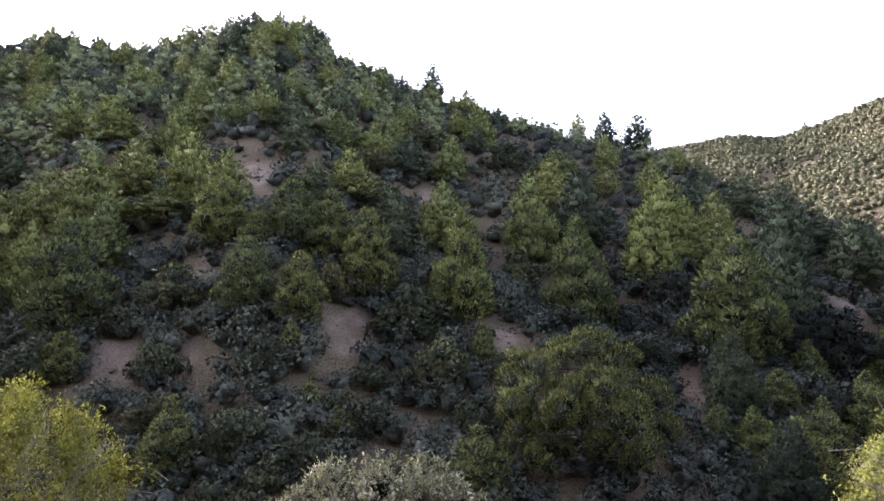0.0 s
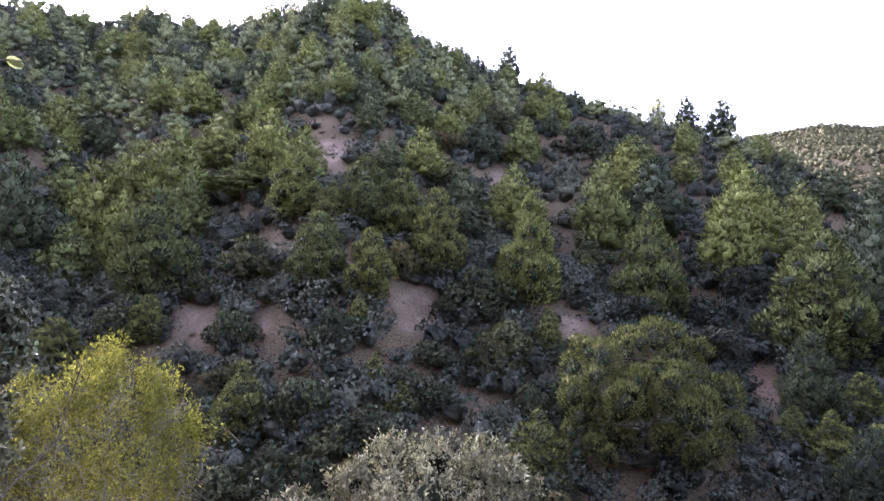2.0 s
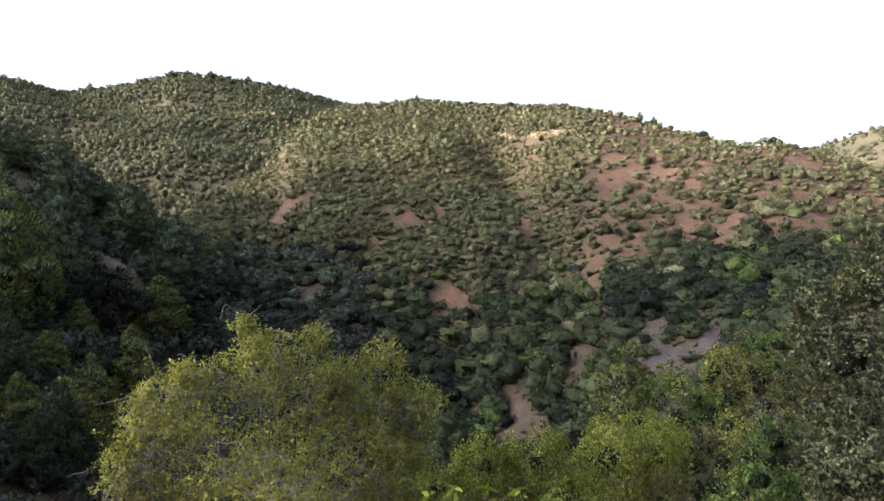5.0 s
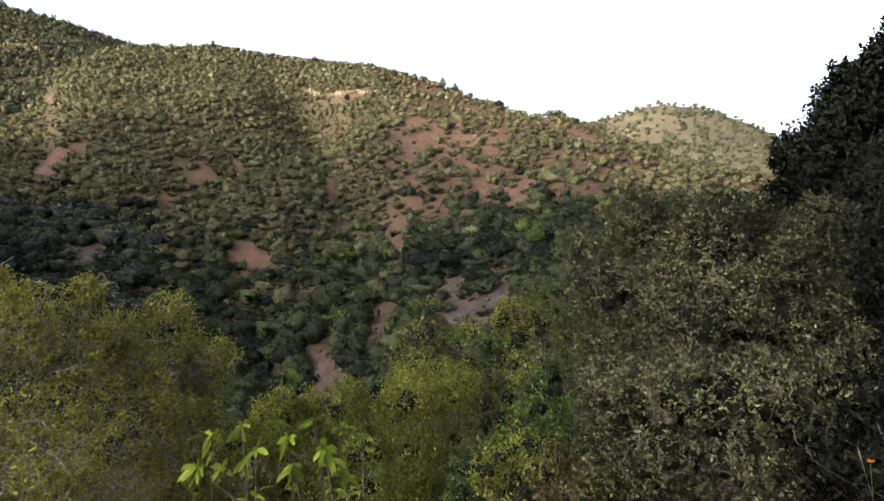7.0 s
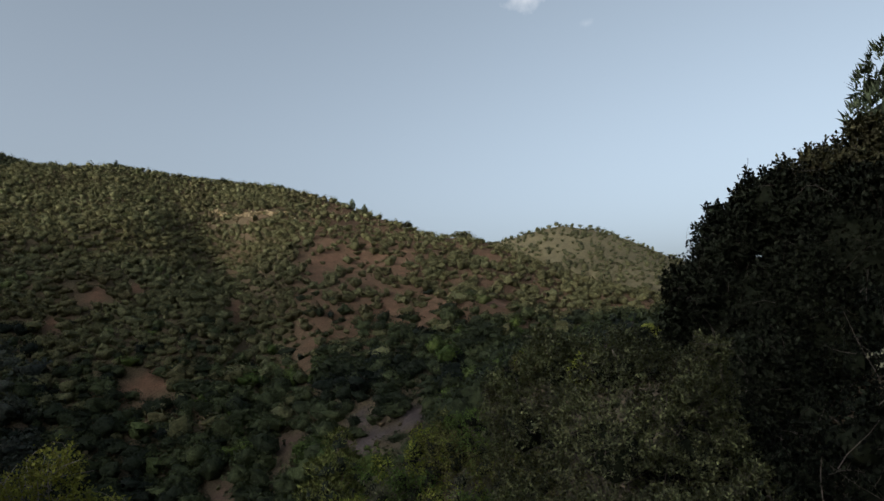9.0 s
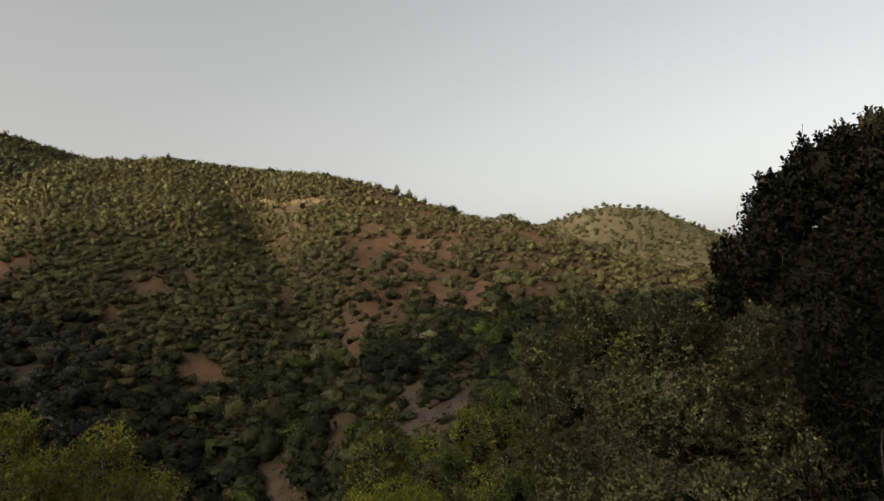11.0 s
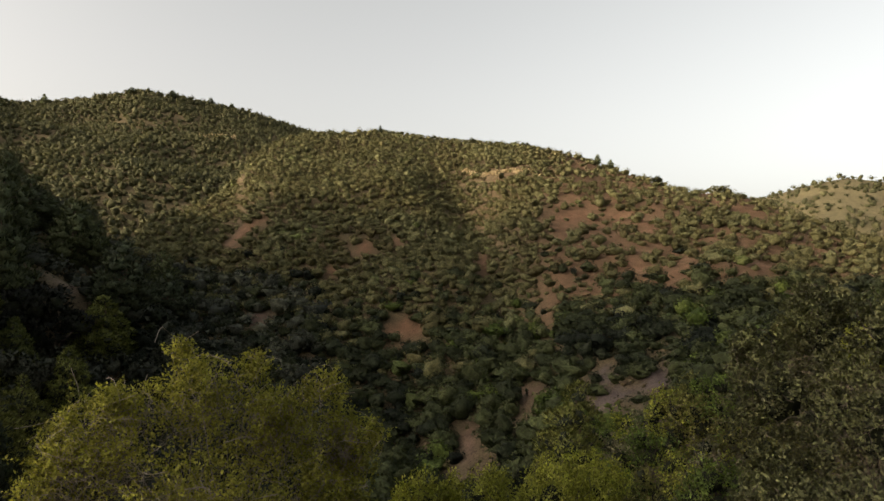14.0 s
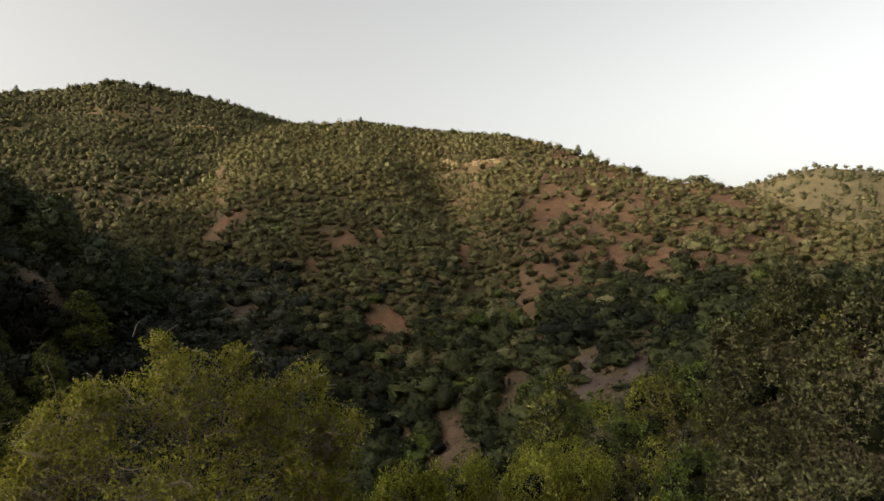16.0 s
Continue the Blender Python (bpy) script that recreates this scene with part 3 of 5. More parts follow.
def build_ground():
    bearings = np.radians(np.concatenate([np.arange(-62, 116, 0.95), np.arange(116, 298, 6.0)]))
    ranges = np.concatenate([[0.4, 0.8, 1.3], np.geomspace(2.0, 500, 230), np.geomspace(540, 4500, 14)])
    nb, nr = len(bearings), len(ranges)
    B, R = np.meshgrid(bearings, ranges, indexing="ij")
    x, y = R * np.sin(B), R * np.cos(B)
    z = land(x, y)
    verts = np.concatenate([np.stack([x, y, z], -1).reshape(-1, 3), [[0, 0, float(land(0.0, 0.01))]]])
    i, j = np.meshgrid(np.arange(nb), np.arange(nr - 1), indexing="ij")
    i2 = (i + 1) % nb
    quads = np.stack([i * nr + j, i * nr + j + 1, i2 * nr + j + 1, i2 * nr + j], -1).reshape(-1, 4)
    k = np.arange(nb)
    fan = np.stack([np.full(nb, nb * nr), k * nr, ((k + 1) % nb) * nr], -1)
    me = mesh_of("ground", verts, [quads, fan], SOIL)
    me.polygons.foreach_set("use_smooth", np.ones(len(me.polygons), bool))
    px, py = verts[:, 0], verts[:, 1]
    deg, rr = np.degrees(np.arctan2(px, py)), np.hypot(px, py)
    red = np.clip((deg - 38) / 8, 0, 1) * np.clip((rr - 40) / 10, 0, 1) * np.clip(1 - np.exp(-((deg - 79) / 6) ** 4) * (rr < 57), 0, 1)
    red = np.maximum(red, 0.55 * np.exp(-((deg - 21) / 3) ** 2) * (rr < 60))
    red = np.maximum(red, 0.16 * (deg < 38) * (deg > -62) * (rr > 25))
    open_c = 0.68 * np.clip((deg - 69) / 4, 0, 1) * np.clip((rr - 62) / 8, 0, 1)
    far_side = np.clip((deg - 40) / 8, 0, 1)
    bare = np.clip(np.maximum(openness(px, py), np.maximum(open_c, 0.05 + 0.06 * far_side + 0.14 * ripple(px, py, 9, 31))), 0, 1)
    red = red * np.where(rr > 182, 0.35, 1.0)
    bare = np.where((rr > 182) & (deg < 62), bare * 0.4, bare)
    grass = np.clip((rr - 175) / 8, 0, 1) * np.where(deg > 70, 0.9, 0.12) * (rr < 700)
    slate = np.exp(-((deg - 79) / 6) ** 4) * (rr < 58) + 0.75 * (deg > 36) * (deg < 55) * (rr < 84) + 0.45 * (deg > 55) * (deg < 73) * (rr < 58)
    for name, val in (("redness", red), ("bareness", bare), ("grassiness", grass), ("slate", np.clip(slate, 0, 1))):
        me.attributes.new(name, "FLOAT", "POINT").data.foreach_set("value", val.astype(np.float32))
    return tagged(new("ground", me), "stony grey-brown and rust-red hillside soil with dry litter", "ground", kind="structure")


build_ground()


# ---- hill pines ----
def pine_blobs(rng, h, w, pointed):
    """Clumps of a pine's crown: an upright egg, slimmer and sharper where pointed."""
    out = []
    levels = 9
    for i in range(levels):
        u = i / (levels - 1)
        z = h * (0.14 + 0.76 * u)
        reach = w / 2 * ((1 - u ** 1.5) ** (0.95 if pointed else 0.6) * 0.92 + 0.08) * (0.68 + 0.32 * min(1, u * 4))
        n = max(1, round(7 * (1 - u) ** 0.7 + 0.8))
        a0 = rng.uniform(0, 6.28)
        for k in range(n):
            a = a0 + 6.283 * k / n + rng.uniform(-0.4, 0.4)
            q = reach * rng.uniform(0.5, 0.85)
            s = w * 0.5 * rng.uniform(0.22, 0.36) * (1.05 - 0.4 * u)
            out.append((q * math.cos(a), q * math.sin(a), z + rng.uniform(-0.05, 0.05) * h, s * 1.05, s * 1.05, s * 1.15))
    out.append((0, 0, h * 0.93, w * 0.08, w * 0.08, h * 0.08) if pointed else (0, 0, h * 0.88, w * 0.17, w * 0.17, h * 0.1))
    out += [(0, 0, h * 0.70, w * 0.22, w * 0.22, h * 0.16), (0, 0, h * 0.42, w * 0.28, w * 0.28, h * 0.2)]
    return out


def make_pine(seed, mat, pointed, label, leaves=2300, size=0.27, blobs=None, h=6.0, w=4.0):
    """A pine, 6 m by 4 m unless told otherwise, its foot at the origin."""
    rng = np.random.RandomState(seed)
    thing = tagged(new("pine_tree"), label, "tree", group="pines on the hillside")
    top = np.array([rng.uniform(-0.2, 0.2), rng.uniform(-0.2, 0.2), h * 0.9])
    pieces = [tube(rng, bow(rng, (0, 0, -0.3), top, 0.03), np.linspace(0.023 * h, 0.03, 5))]
    blobs = blobs or pine_blobs(rng, h, w, pointed)
    for b in blobs[::2]:
        pieces.append(tube(rng, bow(rng, (0, 0, max(0.3, b[2] - 0.5)), b[:3], 0.05, 3), (0.045, 0.03, 0.012), 4))
    v, f = joined(pieces)
    part("trunk", mesh_of("trunk", v, f, BARK), thing)
    v, f, n = blob_crown(rng, blobs, leaves, size * 1.35, 0.3 if size < 0.3 else 0.42, core=0.46 if size < 0.2 else 0.52, up=0.7, jitter=0.5, spike=0.5)
    # finer pines get dark cores, shade put in between the needles
    part("crown", mesh_of("crown", v, f, (mat, SHADE_CORE if size < 0.2 else mat), normals=n), thing)
    return thing


PINE_KINDS = [make_pine(11, DARK_PINE, False, "rounded dark green Aleppo pine on the slope", 8600, 0.155), make_pine(12, PINE, False, "broad green pine with a rounded crown", 8600, 0.155),
              make_pine(13, PINE, True, "conical green pine on the slope", 8200, 0.155), make_pine(14, YOUNG_PINE, True, "young yellow-green pine with pointed top", 6000, 0.16),
              make_pine(15, YOUNG_PINE, False, "bright yellow-green bushy pine", 8000, 0.16)]
FAR_PINES = [make_pine(16, DARK_PINE, False, "rounded grey-green pine high on the slope", 2000, 0.24), make_pine(17, PINE, False, "dense green pine high on the slope", 2000, 0.24),
             make_pine(18, PINE, True, "slim green pine high on the slope", 1800, 0.24), make_pine(19, YOUNG_PINE, False, "light green pine high on the slope", 1900, 0.24)]
USED = set()


def put(proto, place, w, h, turn, base_w=4.0, base_h=6.0):
    """Stands a copy of a plant at a place, with its spread and height."""
    m = Matrix.LocRotScale(place, Euler((0, 0, turn)), (w / base_w, w / base_w, h / base_h))
    if proto.name not in USED:
        USED.add(proto.name)
        proto.matrix_basis = m
        return proto
    ob = copy_thing(proto, Matrix.Identity(4))
    ob.matrix_basis = m
    return ob


rng = np.random.RandomState(5)
taken = []
PINES_GULLY = [(27.5, 38.5, 4.6, 3.2), (27.8, 63.0, 6.6, 4.6), (30.0, 44.0, 4.0, 3.0), (33.0, 50.0, 4.2, 3.2)]
for row in (PINES_LOWER, PINES_UPPER, PINES_CREST, PINES_GULLY):
    for bearing, r, h, w in row:
        small = h < 4.2 and r < 60
        # past bearing 15 to 27 dark pines prevail, painting the flank's shade
        kind = PINE_KINDS[rng.choice([3, 3, 4] if bearing < 19 else [3, 2, 2]) if small else rng.choice([0, 1, 2, 4], p=[0.7, 0.1, 0.1, 0.1] if bearing > 27 and bearing != 35 else [0.4, 0.28, 0.28, 0.04] if bearing > 17 else [0.16, 0.30, 0.34, 0.20])] if r < 62 else FAR_PINES[0 if bearing > 27 else rng.choice([0, 1, 1, 2]) if bearing > 15 else rng.randint(4)]
        p = at(bearing, r, 0.15)
        put(kind, p, max(w * 1.25, h * (0.62 if small else 0.78)), h * 1.18, rng.uniform(0, 6.28))
        taken.append((p.x, p.y, w * 0.5))


def free(x, y, gap):
    return all((x - a) ** 2 + (y - b) ** 2 > (c + gap) ** 2 for a, b, c in taken)


# the broad old pine above the stream bed
BROAD_CLUMPS = [(-2.8, 0.2, 5.6, 1.8), (0.0, 0.4, 6.4, 1.9), (1.9, -0.3, 5.6, 1.8), (3.5, 0.3, 4.0, 1.5), (-3.7, -0.4, 3.9, 1.4), (-1.2, -1.2, 3.9, 1.9), (1.2, -1.3, 3.4, 1.9), (-2.0, -1.0, 1.5, 1.5), (2.3, -0.9, 1.5, 1.4),
                (0.0, 1.6, 4.2, 2.2), (-0.8, -0.4, 7.0, 0.9), (1.1, 0.2, 7.1, 0.9), (-3.5, 0.0, 6.4, 0.7), (2.7, 0.0, 6.6, 0.7), (0.2, -1.6, 5.0, 1.5), (-3.3, -0.8, 2.4, 1.3), (3.6, -0.4, 2.5, 1.3), (0.3, -1.4, 1.9, 1.3), (-2.2, -1.2, 4.8, 1.2)]
rng_b = np.random.RandomState(4)
BROAD_BLOBS = []
for x, y, z, s in BROAD_CLUMPS:
    for _ in range(5):
        d = unit(rng_b.normal(size=3)) * s * np.array([0.62, 0.62, 0.4])
        q = s * rng_b.uniform(0.38, 0.6)
        BROAD_BLOBS.append((x + d[0], y + d[1], z + d[2], q, q, q * 1.15))
BROAD = make_pine(21, OLD_PINE, False, "broad old pine with open low branches above the gully", 30000, 0.135, BROAD_BLOBS, 7.8, 9.0)
BROAD.location = at(12.0, 35.5, 0.2)
taken.append((at(12.0, 35.5).x, at(12.0, 35.5).y, 3.6))

count = 0
while count < 150:
    bearing, r = rng.uniform(-52, 40), rng.uniform(62, 168)
    x, y = r * math.sin(radians(bearing)), r * math.cos(radians(bearing))
    crest = float(np.interp(bearing, *NEAR_HILL["crest"]))
    if r > crest + 4 or openness(np.array([x]), np.array([y]))[0] > 0.2:
        continue
    dense = 1.0 if (r > 82 and bearing < 2) or bearing < -24 or bearing > 20 else 0.28
    if rng.rand() > dense or not free(x, y, 1.2):
        continue
    h = rng.uniform(4.4, 7.4) * min(1.0, 0.7 + max(0, crest - r) / 40)
    # the same shade in colour for the scattered pines on the right
    put(FAR_PINES[0 if bearing > 24 or bearing > 15 and rng.rand() < 0.4 else rng.choice([0, 1, 2, 3], p=[0.36, 0.38, 0.16, 0.1])], at(bearing, r, 0.15), h * rng.uniform(0.72, 0.98), h, rng.uniform(0, 6.28))
    taken.append((x, y, h * 0.3))
    count += 1
for bearing, h, w in ((-0.3, 8.4, 5.6), (12.6, 6.2, 3.9), (14.9, 7.2, 5.0), (17.6, 7.2, 6.8), (-4.6, 4.2, 4.4), (-6.8, 2.8, 2.2), (-30.2, 5.0, 3.6), (-31.6, 4.5, 3.6), (-28.5, 4.6, 3.6), (-26.3, 4.0, 4.0),
                      (-23.4, 4.2, 4.6), (-20.5, 4.6, 4.4), (-18.2, 4.8, 4.4), (-16.2, 4.6, 4.6), (-14.0, 4.8, 4.4), (-12.0, 5.0, 4.6), (-10.4, 4.2, 4.4), (20.5, 4.2, 4.4), (-38, 4, 4), (-42, 4, 4.6), (-45, 4.5, 5)):
    r = float(np.interp(bearing, *NEAR_HILL["crest"])) - 0.5
    put(FAR_PINES[rng.choice([0, 1, 0])], at(bearing, r, 0.2), w, h, rng.uniform(0, 6.28))


def pine_wood():
    """The closed pinewood of the upper slope, too far off to tell tree from tree."""
    rng = np.random.RandomState(9)
    rows, tries = [], 0
    while len(rows) < 330 and tries < 20000:
        tries += 1
        bearing = rng.uniform(-56, 22)
        crest = float(np.interp(bearing, *NEAR_HILL["crest"]))
        r = crest + 3 - abs(rng.normal()) * 40
        x, y = r * math.sin(radians(bearing)), r * math.cos(radians(bearing))
        if r < 84 or openness(np.array([x]), np.array([y]))[0] > 0.2 or not free(x, y, 0.8) or (bearing > 0 and r < crest - 8):
            continue
        h = rng.uniform(4.2, 6.6) * min(1.0, 0.68 + max(0, crest - r) / 40)
        rows.append((x, y, h * rng.uniform(0.78, 1.05), h))
        taken.append((x, y, h * 0.3))
    protos = []
    for k in range(5):
        q = np.random.RandomState(140 + k)
        protos.append(blob_crown(q, pine_blobs(q, 6.0, 4.0, False)[::3], 230, 0.44, 0.45, core=0.78, up=0.6, spike=0.4))
    mass("upper_pinewood", np.array(rows), protos, PINE_MASS, "closed grey-green pinewood below the ridge", "woodland", 63, base=(4.0, 6.0), sink=0.5)


# ---- scrub ----
def shrub_blobs(rng, w, h, n):
    """Clumps of a low spreading bush, uneven in size and reach."""
    out = []
    lean = rng.uniform(0, 6.283)
    for k in range(n):
        a, q = rng.uniform(0, 6.283), math.sqrt(rng.rand()) * w * 0.40
        q *= 1 + 0.2 * math.cos(a - lean)
        s = w * rng.uniform(0.11, 0.24)
        z = h * (0.20 + 0.56 * (1 - (q / (w * 0.5)) ** 2) * rng.uniform(0.5, 1.15))
        out.append((q * math.cos(a), q * math.sin(a), z, s, s, s * rng.uniform(0.75, 1.05)))
    out.append((0, 0, h * 0.28, w * 0.30, w * 0.30, h * 0.30))
    return out


def make_shrub(seed, mat, label, leaves=900, size=0.2, core=0.42):
    """A shrub of 2.6 m by 2 m."""
    rng = np.random.RandomState(seed)
    thing = tagged(new("evergreen_shrub"), label, "shrub", group="scrub on the hillside")
    blobs = shrub_blobs(rng, 2.6, 2.0, 11)
    v, f = joined([tube(rng, bow(rng, (0.05 * k, 0, -0.25), blobs[k][:3], 0.08, 4), (0.05, 0.04, 0.03, 0.012), 4) for k in range(5)])
    part("branching_stem", mesh_of("branching_stem", v, f, GREY_BARK), thing)
    v, f, n = blob_crown(rng, blobs, leaves, size, 0.62, core=core, up=0.3)
    # the dark cores put the bush's inner shade into colour
    part("crown", mesh_of("crown", v, f, (mat, SHADE_CORE), normals=n), thing)
    return thing


SHRUB_KINDS = [make_shrub(31 + k, SHRUB, "dark evergreen shrub with dense small leaves on the slope", 1600, 0.135) for k in range(4)]
# darker copy of the evergreen leaves, with the gully's shade in its colour
SHADE_EVERGREEN = leaf_material("shade_evergreen_leaves", (0.024, 0.028, 0.024), (0.040, 0.044, 0.034), (0.060, 0.064, 0.044))
SHADE_SHRUBS = [make_shrub(37 + k, SHADE_EVERGREEN, "evergreen shrub with the gully's shade put into its leaf colour", 1600, 0.135) for k in range(3)]
FAR_SHRUBS = [make_shrub(41 + k, SHRUB, "dark evergreen shrub among the pines", 700, 0.22) for k in range(4)]
SILVER_SCRUB = leaf_material("grey_scrub_leaves", (0.13, 0.135, 0.095), (0.16, 0.165, 0.11), (0.19, 0.19, 0.13))
OLIVE_SCRUB = leaf_material("olive_scrub_leaves", (0.085, 0.085, 0.040), (0.115, 0.105, 0.045), (0.14, 0.13, 0.05))
SHRUB_KINDS.append(make_shrub(36, OLIVE_SCRUB, "brownish olive-green shrub on stony soil", 1600, 0.135))
FAR_SHRUBS.append(make_shrub(46, OLIVE_SCRUB, "brownish olive-green shrub among the pines", 700, 0.22))
for bearing, r, h, w in HILL_BUSHES + HILL_BUSHES_UPPER:
    p = at(bearing, r, 0.1)
    put(SHADE_SHRUBS[rng.randint(3)] if bearing > 9 else SHRUB_KINDS[rng.choice([0, 1, 2, 3, 4])], p, w, h, rng.uniform(0, 6.28), 2.6, 2.0)
    taken.append((p.x, p.y, w * 0.35))


def scatter(rng, n, bearings, ranges, keep, sizes):
    """Places of plants spread evenly over a stretch of land: x, y, spread, height."""
    got = []
    while len(got) < n:
        k = 4000
        b = rng.uniform(*bearings, k)
        r = np.sqrt(rng.uniform(ranges[0] ** 2, ranges[1] ** 2, k))
        x, y = r * np.sin(np.radians(b)), r * np.cos(np.radians(b))
        ok = rng.rand(k) < keep(b, r, x, y)
        w = rng.uniform(*sizes, k)
        got += list(np.stack([x, y, w, w * rng.uniform(0.48, 0.8, k)], 1)[ok])
    return np.array(got[:n])


def spaced(rows, gap):
    """Drops those that stand in another."""
    cell, out = {}, []
    for row in rows:
        x, y, w = row[:3]
        key = (int(x // 4), int(y // 4))
        if any((x - q[0]) ** 2 + (y - q[1]) ** 2 < (gap * (w + q[2]) / 2) ** 2 for i in (-1, 0, 1) for j in (-1, 0, 1) for q in cell.get((key[0] + i, key[1] + j), ())):
            continue
        cell.setdefault(key, []).append(row)
        out.append(row)
    return np.array(out)


def mass(name, rows, protos, mat, label, category, seed, base=(2.6, 2.0), sink=0.1, tone_step=25, noise=0.19, shift=None):
    """Many plants in one mesh."""
    rng = np.random.RandomState(seed)
    vs, ns, qs, ts, tones, n = [], [], [], [], [], 0
    z = land(rows[:, 0], rows[:, 1]) - sink
    drift = 0.46 + 0.2 * ripple(rows[:, 0], rows[:, 1], tone_step, seed) + (0 if shift is None else shift)
    for (x, y, w, h), zz, d in zip(rows, z, drift):
        v, (q, t), nn = protos[rng.randint(len(protos))]
        a = rng.uniform(0, 6.283)
        ca, sa = math.cos(a), math.sin(a)
        turn = np.array([[ca, sa, 0], [-sa, ca, 0], [0, 0, 1.0]])
        vs.append(v @ turn * np.array([w / base[0], w / base[0], h / base[1]]) + np.array([x, y, zz]))
        ns.append(nn @ turn)
        qs.append(q + n)
        ts.append(t + n)
        tones.append(np.full(len(v), np.clip(d + noise * rng.normal(), 0, 1)))
        n += len(v)
    me = mesh_of(name, np.concatenate(vs), [np.concatenate(qs), np.concatenate(ts)], mat, np.concatenate(tones), np.concatenate(ns))
    return tagged(new(name, me), label, category, kind="stuff")


def shrub_proto(seed, blobs, leaves, size, fill=0.77, fine=True):
    rng = np.random.RandomState(seed)
    return dome_crown(rng, shrub_blobs(rng, 2.6, 2.0, blobs), leaves, size, 0.66, fill, fine)


pine_wood()


# near hill
def keep_near(b, r, x, y):
    crest = np.interp(b, *NEAR_HILL["crest"])
    return (r < crest + 6) * (r > np.interp(b, *NEAR_HILL["foot"]) - 14) * (1 - np.clip(np.maximum(openness(x, y), clearing(x, y)) * 1.6, 0, 1)) * (0.75 + 0.25 * ripple(x, y, 12, 41))


rng = np.random.RandomState(8)
lower = spaced(scatter(rng, 4200, (-50, 46), (13, 62), keep_near, (1.5, 3.2)), 0.43)
lower[:, 3] *= 1.15
upper = spaced(scatter(rng, 6500, (-56, 52), (50, 172), keep_near, (2.0, 4.4)), 0.4)
near = np.concatenate([lower, upper])
near = near[np.argsort(np.hypot(near[:, 0], near[:, 1]))]
n_things = 230
for i, (x, y, w, h) in enumerate(near[:n_things]):
    kind = (SHRUB_KINDS if i < 90 else FAR_SHRUBS)[rng.choice([0, 1, 2, 3, 4], p=[0.24, 0.22, 0.2, 0.18, 0.16])]
    # to the right most near shrubs take the shade-dark leaves
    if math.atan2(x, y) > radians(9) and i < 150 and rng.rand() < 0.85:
        kind = SHADE_SHRUBS[rng.randint(3)]
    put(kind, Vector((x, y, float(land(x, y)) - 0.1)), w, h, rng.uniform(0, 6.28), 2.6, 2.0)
near = near[n_things:]
# darkens the scrub's tone towards the right, painting in the flank's shade
shade_shift = -0.3 * np.clip((np.degrees(np.arctan2(near[:, 0], near[:, 1])) - 5) / 12, 0, 1)
beyond = np.hypot(near[:, 0], near[:, 1]) > 66
mass("near_hill_scrub", near[~beyond], [shrub_proto(51 + k, 10, 170, 0.21, 0.6) for k in range(8)], NEAR_MASS, "dense dark evergreen scrub between the pines", "scrub", 61, shift=shade_shift[~beyond])
mass("upper_slope_scrub", near[beyond], [shrub_proto(151 + k, 7, 50, 0.3, 0.8, False) for k in range(8)], NEAR_MASS, "dark evergreen scrub high on the pine slope", "scrub", 62, shift=shade_shift[beyond])


# shrub hill across the gully
def keep_shrub_hill(b, r, x, y):
    crest = np.interp(b, *SHRUB_HILL["crest"])
    thin = 1 - 0.8 * np.clip((b - 69) / 4, 0, 1) * np.clip((r - 62) / 8, 0, 1)
    return (r < crest + 6) * (r > np.interp(b, *SHRUB_HILL["foot"]) - 14) * (1 - np.clip(far_clearing(x, y) * 1.6, 0, 1)) * thin


rows = spaced(np.concatenate([scatter(rng, 22000, (36, 72), (30, 182), keep_shrub_hill, (1.1, 2.9)), scatter(rng, 9000, (72, 112), (30, 182), keep_shrub_hill, (1.1, 2.8))]), 0.46)
rows[:, 3] *= 0.95
sunny = (np.degrees(np.arctan2(rows[:, 0], rows[:, 1])) > 71) & (np.hypot(rows[:, 0], rows[:, 1]) > 64)
rows = rows[~sunny | (rng.rand(len(rows)) > 0.32)]
gully = np.hypot(rows[:, 0], rows[:, 1]) < 70
rows[gully, 2:] *= 1.2
way = np.degrees(np.arctan2(rows[:, 0], rows[:, 1]))
# towards the near hill this scrub climbs higher and its tone paints that hill's shade
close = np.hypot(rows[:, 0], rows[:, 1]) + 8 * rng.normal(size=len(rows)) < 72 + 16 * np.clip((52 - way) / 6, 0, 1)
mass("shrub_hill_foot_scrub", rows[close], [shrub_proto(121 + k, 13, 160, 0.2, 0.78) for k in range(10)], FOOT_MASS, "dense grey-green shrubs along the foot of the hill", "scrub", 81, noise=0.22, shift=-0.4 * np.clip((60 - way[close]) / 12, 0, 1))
high = np.hypot(rows[:, 0], rows[:, 1]) > 112
mass("shrub_hill_scrub", rows[~close & ~high], [shrub_proto(71 + k, 9, 70, 0.24, 0.8) for k in range(10)], SHRUB_MASS, "rounded grey-green shrubs dotted over red soil", "scrub", 81, noise=0.13)
mass("ridge_scrub", rows[~close & high], [shrub_proto(171 + k, 7, 50, 0.29, 0.84, False) for k in range(10)], SHRUB_MASS, "rounded grey-green shrubs below the ridge", "scrub", 81, noise=0.12)
low = spaced(scatter(rng, 5000, (36, 108), (40, 172), lambda b, r, x, y: (1 - np.clip(openness(x, y) * 1.3, 0, 1)) * np.where((b > 71) & (r > 62), 0.35, 1.0), (0.6, 1.3)), 0.7)
mass("dry_undergrowth", low, [shrub_proto(91 + k, 3, 16, 0.34, 0.8, False) for k in range(4)], DRY, "low dry brown undergrowth between the shrubs", "scrub", 82)
low = spaced(scatter(rng, 600, (-55, 45), (20, 100), lambda b, r, x, y: 1 - np.clip(openness(x, y) * 1.1, 0, 1), (0.6, 1.4)), 0.7)
